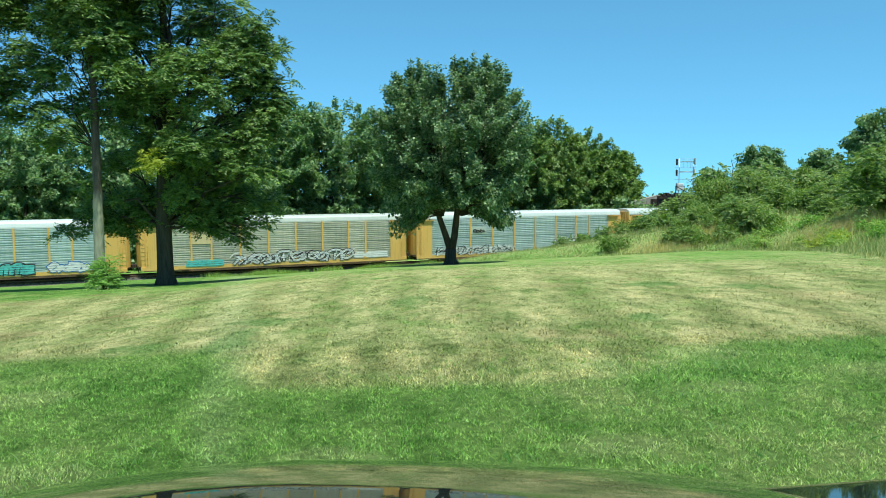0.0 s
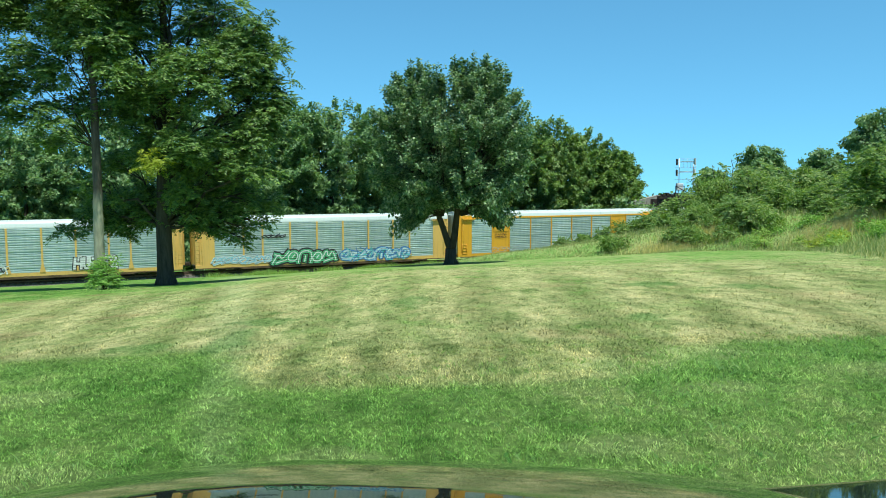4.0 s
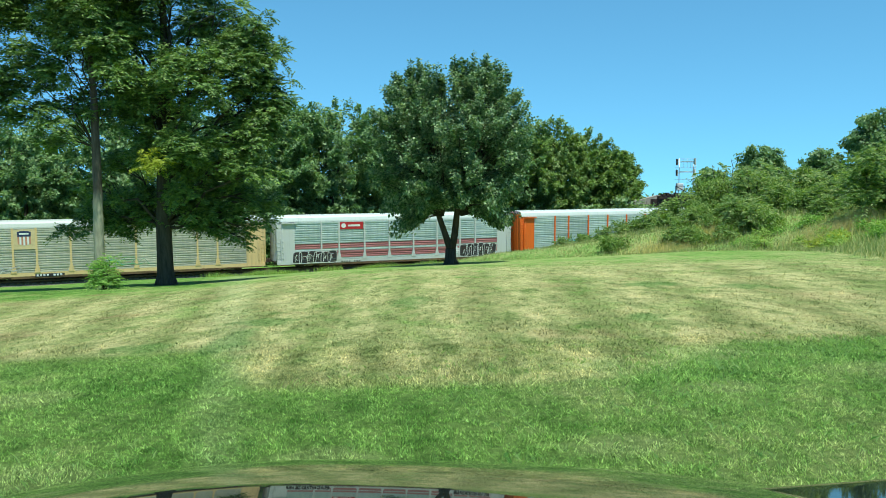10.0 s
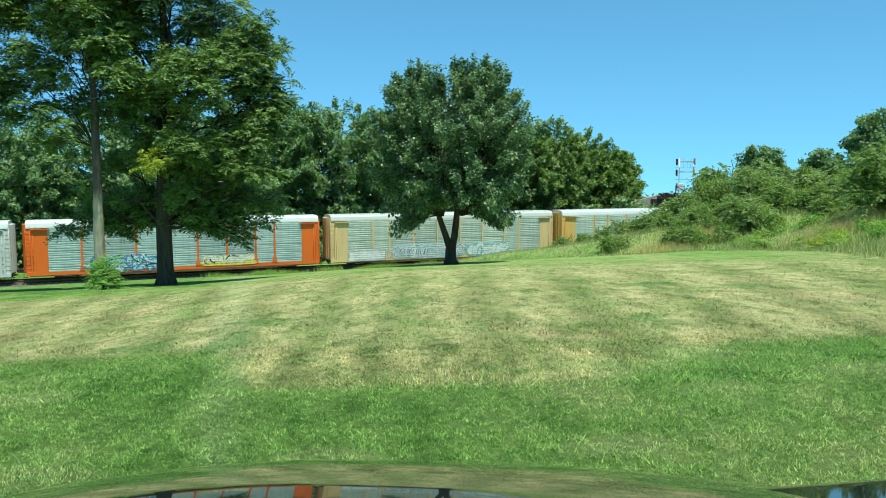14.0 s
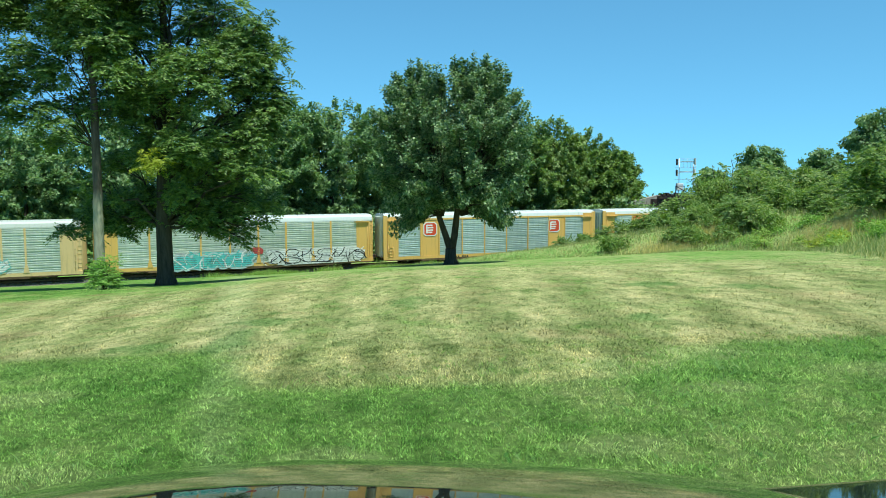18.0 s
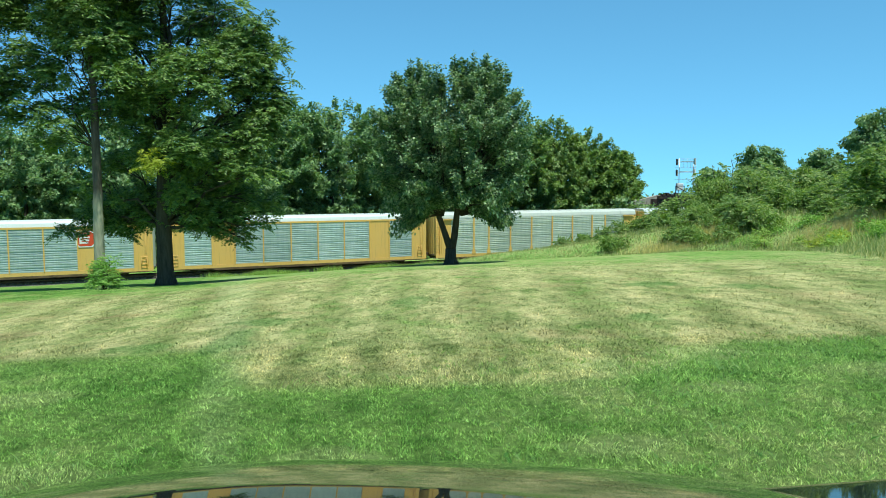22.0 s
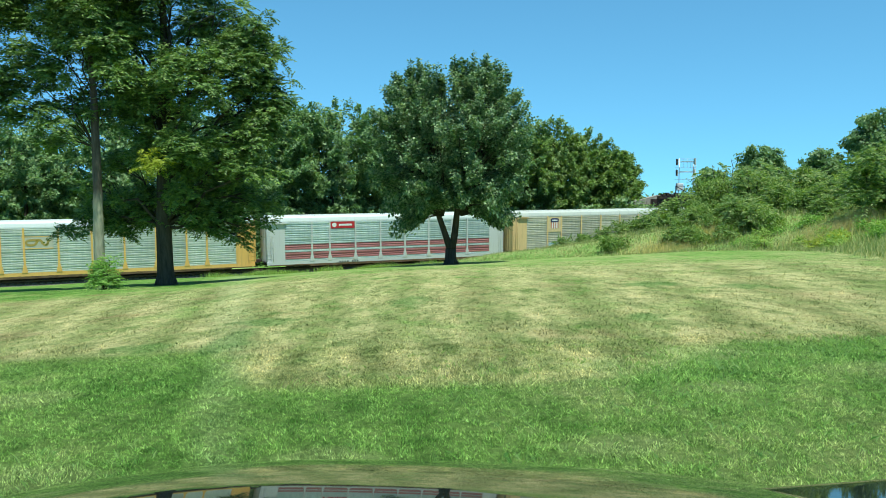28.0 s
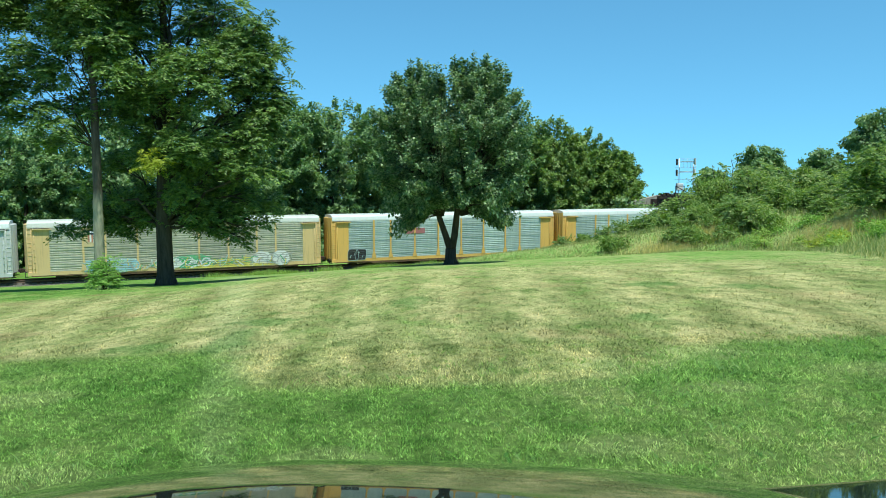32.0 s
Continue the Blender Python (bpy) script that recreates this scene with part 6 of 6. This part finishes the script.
thing("tall_grass", mesh_np("tall_grass", v, f), TALL_GRASS, "tall uncut green and straw-coloured grass on the bank", "grass", kind="stuff")
# ripe straw-coloured grass in two stretches of the bank
sx = np.concatenate([28.6 + 2.2 * rng.normal(size=8000), 19.6 + 2.2 * rng.normal(size=4000)])
sy = np.concatenate([51.4 + 1.3 * rng.normal(size=8000), 62.8 + 1.3 * rng.normal(size=4000)])
keep = sx - bank_edge(sy) > 0.2
sx, sy = sx[keep], sy[keep]
v, f = blades(rng, sx, sy, (0.5 + 0.7 * rng.random(len(sx))) * np.where(sy > 57, 0.7, 1.0), 0.02 + 0.02 * rng.random(len(sx)), 0.6)
thing("straw_grass", mesh_np("straw_grass", v, f), STRAW, "tall ripe straw-coloured grass on the bank", "grass", kind="stuff")
# weeds along the track
n = 105000
q, d = rng.random(n) * 110 - 62, 0.7 + 4.5 * rng.random(n) ** 1.3
keep = (q > -27 + 8 * rng.random(n)) & (np.sin(q * 0.55 + 1.5 * np.sin(q * 0.21)) + np.sin(q * 1.7) * 0.5 + 1.25 > rng.random(n) * 1.6)
q, d = q[keep], d[keep]
x, y = q * TC + d * TS, FACE_Y + q * TS - d * TC
v, f = blades(rng, x, y, (0.15 + 0.6 * rng.random(len(x))) * (0.45 + 0.55 * np.abs(np.sin(q * 0.55))), 0.03 + 0.04 * rng.random(len(x)), 0.8)
thing("track_weeds", mesh_np("track_weeds", v, f), WEED, "bright green weeds beside the track", "weeds", kind="stuff")

# far tree line across the fields
rng = np.random.default_rng(77)
n = 4500
c = np.stack([rng.random(n) * 420 - 150, 205 + rng.random(n) * 20, BED - 2.5 + 6.2 * rng.random(n) ** 0.9], 1)
c[:, 2] += 1.6 * np.sin(c[:, 0] * 0.11) * (c[:, 2] - BED) / 6
p = np.repeat(c, 6, 0) + rng.normal(size=(n * 6, 3)) * 0.8
dr = unit(rng.normal(size=p.shape))
v, f = leaf_quads(p, dr, unit(np.cross(dr, rng.normal(size=p.shape))), np.full(len(p), 1.3), np.full(len(p), 1.0))
thing("far_woods", mesh_np("far_woods", v, f), LEAF_WOOD, "distant dark line of trees across the fields", "woods", kind="stuff")


# ---- signal and bridge beyond the train ----
def signal_mast():
    x, y = 34.3, 112.0
    s = thing("railway_signal", None, None, "grey steel railway signal mast with dark signal heads", "signal")
    s.location = (x, y, gz(x, y))
    top = 1.4 + y * 0.0245 - gz(x, y)
    for dx, t in ((0.0, top), (2.1, top - 0.15)):
        part("mast", tube([(dx, 0, 0), (dx, 0, t)], 0.05, 8), GREY_METAL, s)
    for z in (top - 1.35, top - 3.0):
        part("platform", box(-0.5, 2.3, -0.5, 0.5, z - 0.05, z), GREY_METAL, s)
    for z in (top - 0.1, top - 0.55, top - 1.9):
        part("guard_rail", tube([(0, -0.45, z), (2.15, -0.45, z)], 0.03, 6), GREY_METAL, s)
    for dx in (0.5, 1.0, 1.5):
        part("baluster", tube([(dx, -0.45, top - 1.35), (dx, -0.45, top - 0.1)], 0.022, 5), GREY_METAL, s)
    bm = bmesh.new()
    for dy in (-0.2, 0.2):
        add_tube(bm, [(2.1 + dy, -0.25, 0.3), (2.1 + dy, -0.25, top - 0.4)], [0.025, 0.025], 5)
    for k in range(int(top / 0.35)):
        add_tube(bm, [(1.9, -0.25, 0.4 + k * 0.33), (2.3, -0.25, 0.4 + k * 0.33)], [0.018, 0.018], 5)
    part("ladder", bm, GREY_METAL, s)
    for dx, z in ((-0.55, top - 0.55), (-0.55, top - 2.1), (2.0, top - 0.45), (1.95, top - 2.0)):
        bm = bmesh.new()
        prism(bm, [(dx - .12, z - .45), (dx + .12, z - .45), (dx + .14, z + .38), (dx + .07, z + .46), (dx - .07, z + .46), (dx - .14, z + .38)], 1, -0.62, -0.58)
        hd = part("signal_head", bm, DARK_STEEL if dx < 0 else GREY_METAL, s, "black signal head" if dx < 0 else "pale grey signal head")
        for k in range(3):
            part("hood", tube([(dx, -0.85, z - .3 + k * .3), (dx, -0.6, z - .3 + k * .3)], 0.07, 8), DARK_STEEL if dx < 0 else GREY_METAL, hd)
        part("bracket", box(min(dx, 0), max(dx, 0) + .05, -.56, -.5, z - .04, z + .04), GREY_METAL, hd)
        part("back_plate", box(dx + .16, dx + .24, -.58, -.5, z - .5, z + .45), PLATE_WHITE, hd)
    part("equipment_box", box(-0.4, 0.5, -0.6, 0.2, top - 4.6, top - 3.6, 0.03), PLATE_WHITE, s, "white equipment box")
    return s


def rail_bridge():
    x, y = 29.4, 112.0
    b = thing("rail_bridge", None, None, "rusty dark girder bridge end on a concrete abutment", "bridge")
    b.location = (x, y, gz(x, y))
    base = gz(x, y)
    z0, z1 = -3.3 - base, -1.5 - base
    bm = bmesh.new()
    prism(bm, [(-2.6, 0), (2.4, 0), (2.4, z1 + .25), (1.6, z1 + .25), (-2.6, z1 - .9)], 1, 0.0, 1.2)
    part("abutment", bm, CONCRETE, b, "tan concrete abutment")
    part("girder", box(0.6, 7.5, -1.2, -0.9, z0 + .1, z1 - .2), BROWN_STEEL, b)
    for k in range(9):
        part("stiffener", box(0.8 + k * .8, 0.92 + k * .8, -1.32, -1.2, z0 + .1, z1 - .2), BROWN_STEEL, b)
    part("top_flange", box(1.6, 7.5, -1.45, -0.6, z1 - .2, z1 + .25), BROWN_STEEL, b)
    part("bottom_flange", box(0.5, 7.5, -1.4, -0.7, z0, z0 + .1), BROWN_STEEL, b)
    part("deck", box(2.4, 7.5, -0.9, 3.0, z1 + .1, z1 + .3), BROWN_STEEL, b)
    for k, dx in enumerate((4.1, 5.3)):
        part("railing_post", box(dx, dx + .1, -1.1, -1.0, z1 + .25, z1 + 1.7 - k * .1), DARK_STEEL, b)
    for z in (z1 + .9, z1 + 1.6):
        part("rail_bar", box(4.1, 5.4, -1.1, -1.02, z, z + .1), DARK_STEEL, b)
    part("brace", tube([(4.2, -1.05, z1 + 1.6), (6.6, -1.05, z1 + .35)], 0.06, 5), DARK_STEEL, b)
    for k in range(4):
        dx = 2.2 + k * .6
        part("beam_end", box(dx, dx + .35, -1.5, -.5, z1 + .25, z1 + .5 + .2 * (k % 2)), BROWN_STEEL, b)
    return b


signal_mast()
rail_bridge()

# ---- the parked car the view is taken from ----
CAR_PAINT, nt, b = mat("car_paint", 0.025, 0.0, 0.3)
b.inputs["Base Color"].default_value = (0.012, 0.016, 0.014, 1)


def hood_z(x, y):
    xc, yc, zc, R = -0.256, -0.337, 1.108, 5.895
    rx = np.where(x < xc, 3.19, 8.66)
    return zc - (y - yc) ** 2 / (2 * R) - (x - xc) ** 2 / (2 * rx)


RUBBER = plain("tyre_rubber", (0.02, 0.02, 0.02), 0.85)
TRIM = plain("black_trim", (0.02, 0.02, 0.022), 0.6)
LENS_GLASS = plain("lamp_glass", (0.55, 0.57, 0.6), 0.08, 0.0, 0.1)
CLOTH = plain("seat_cloth", (0.08, 0.08, 0.085), 0.95)
CX = -0.03                             # the car's middle line


def grid_mesh(name, P, keep=None):
    """A smooth sheet from a grid of points (rows, columns, 3)."""
    m, n = P.shape[:2]
    k = (np.arange(m - 1)[:, None] * n + np.arange(n - 1)[None, :]).ravel()
    q = np.stack([k, k + 1, k + n + 1, k + n], 1)
    if keep is not None:
        q = q[keep(P.reshape(-1, 3)[q].mean(1))]
    return mesh_np(name, P.reshape(-1, 3), q, None, True)


def build_car():
    car = thing("parked_car", None, None, "dark glossy parked car whose bonnet reflects the lawn", "car")
    X, Y = np.meshgrid(np.linspace(-1.02, 1.02, 90), np.linspace(0.62, 2.55, 90))
    P = np.stack([X, Y, hood_z(X, Y)], 2)
    part("bonnet", grid_mesh("bonnet", P, lambda c: (c[:, 0] < 0.72 + (c[:, 1] - 1.5) * 0.28) | (c[:, 1] > 1.8)), CAR_PAINT, car, "dark glossy bonnet")
    # the wing beside the bonnet lies flatter and ends sooner
    U, V = np.meshgrid(np.linspace(0, 1, 30), np.linspace(0, 1, 40))
    Yw = 0.62 + 0.95 * V
    xi = 0.62 + (Yw - 1.5) * 0.28
    Xw = xi + U * (1.06 - xi)
    Zw = 0.795 + (1.5 - Yw) * 0.212 - 0.35 * np.clip(Yw - 1.47, 0, 1) ** 1.2 + 0.034 * (U - 0.5)
    part("wing", grid_mesh("wing", np.stack([Xw, Yw, Zw], 2)), CAR_PAINT, car)
    # sides under the bonnet, nose and bumper
    ys = np.linspace(-2.2, 2.55, 60)
    for s, x in ((-1, -1.05), (1, 1.07)):
        zt = np.where(ys > 0.62, hood_z(np.full(60, x), ys) - 0.012, 0.93)
        zb = gz(CX, 0) + 0.24 - 0.03 * np.clip(ys, 0, 3)
        arch = np.maximum(0, 0.40 - np.minimum(np.abs(ys - 1.75), np.abs(ys + 1.35)))
        zb = zb + np.sqrt(np.clip(0.16 - (0.4 - arch) ** 2, 0, None)) * 1.0
        zb = np.minimum(zb, zt - 0.05)
        rows = [np.stack([x + s * off * np.ones(60), ys, zb + (zt - zb) * t], 1) for t, off in ((0, -.02), (.35, .03), (.7, .035), (1, -.01))]
        part("side_panel", grid_mesh("side_panel", np.stack(rows)), CAR_PAINT, car)
    xs = np.linspace(-1.05, 1.07, 30)
    top = hood_z(xs, np.full(30, 2.55)) - 0.01
    bow = 0.16 * (1 - ((xs - CX) / 1.08) ** 2)
    rows = [np.stack([xs, 2.55 + bow * t + d, top + (-0.08 - top) * h], 1) for t, h, d in ((0, 0, 0), (.6, .25, .05), (1, .5, .09), (1, .8, .1), (.8, 1, .04))]
    part("nose", grid_mesh("nose", np.stack(rows)), CAR_PAINT, car)
    part("grille", box(CX - 0.5, CX + 0.5, 2.68, 2.78, 0.06, 0.24, 0.02), TRIM, car)
    part("bumper", box(CX - 0.95, CX + 0.95, 2.62, 2.82, -0.12, 0.04, 0.05), TRIM, car)
    for s in (-1, 1):
        part("headlight", box(CX + s * 0.8 - 0.17, CX + s * 0.8 + 0.17, 2.46, 2.66, 0.12, 0.25, 0.03), LENS_GLASS, car, "clear headlight")
    for x in (-0.93, 0.95):
        for y in (1.75, -1.35):
            zc = gz(x, y) + 0.345
            w = part("wheel", tube([(x - 0.03, y, zc), (x + 0.03, y, zc)], 0.06, 10), TRIM, car)
            bm = bmesh.new()
            add_cyl(bm, (x, y, zc), (1, 0, 0), 0.345, 0.21, 28)
            part("tyre", bm, RUBBER, w)
            bm = bmesh.new()
            add_cyl(bm, (x, y, zc), (1, 0, 0), 0.22, 0.225, 20)
            part("rim", bm, GREY_METAL, w)
    # cabin round the viewer
    part("dashboard", box(-0.98, 1.0, 0.36, 0.66, 0.55, 0.93, 0.04), TRIM, car)
    part("floor_pan", box(-1.0, 1.02, -2.15, 2.3, 0.10, 0.16), TRIM, car)
    part("roof", box(-0.80, 0.82, -1.6, 0.12, 1.66, 1.70, 0.015), CAR_PAINT, car)
    for s in (-1, 1):
        part("windscreen_pillar", tube([(CX + s * 1.0, 0.66, 0.93), (CX + s * 0.82, 0.10, 1.67)], 0.035, 8), CAR_PAINT, car)
        part("rear_pillar", tube([(CX + s * 1.0, -1.9, 0.93), (CX + s * 0.8, -1.55, 1.67)], 0.05, 8), CAR_PAINT, car)
        part("centre_pillar", tube([(CX + s * 1.0, -0.75, 0.93), (CX + s * 0.82, -0.7, 1.67)], 0.04, 8), TRIM, car)
        seat = part("seat", box(CX + s * 0.46 - 0.24, CX + s * 0.46 + 0.24, -0.75, -0.25, 0.32, 0.5, 0.05), CLOTH, car)
        part("backrest", box(CX + s * 0.46 - 0.24, CX + s * 0.46 + 0.24, -0.92, -0.78, 0.45, 1.15, 0.05), CLOTH, seat)
    part("tail", box(-1.03, 1.05, -2.25, -2.1, 0.18, 0.95, 0.04), CAR_PAINT, car)
    return car


build_car()


# ---- motion ----
def motions():
    times = [float(t) for t in range(0, 33)]
    for i, car in enumerate(CARS):
        walk(car, [(t, at_track((i - 1.5) * PITCH - travel(t), RAIL)) for t in times])


motions()
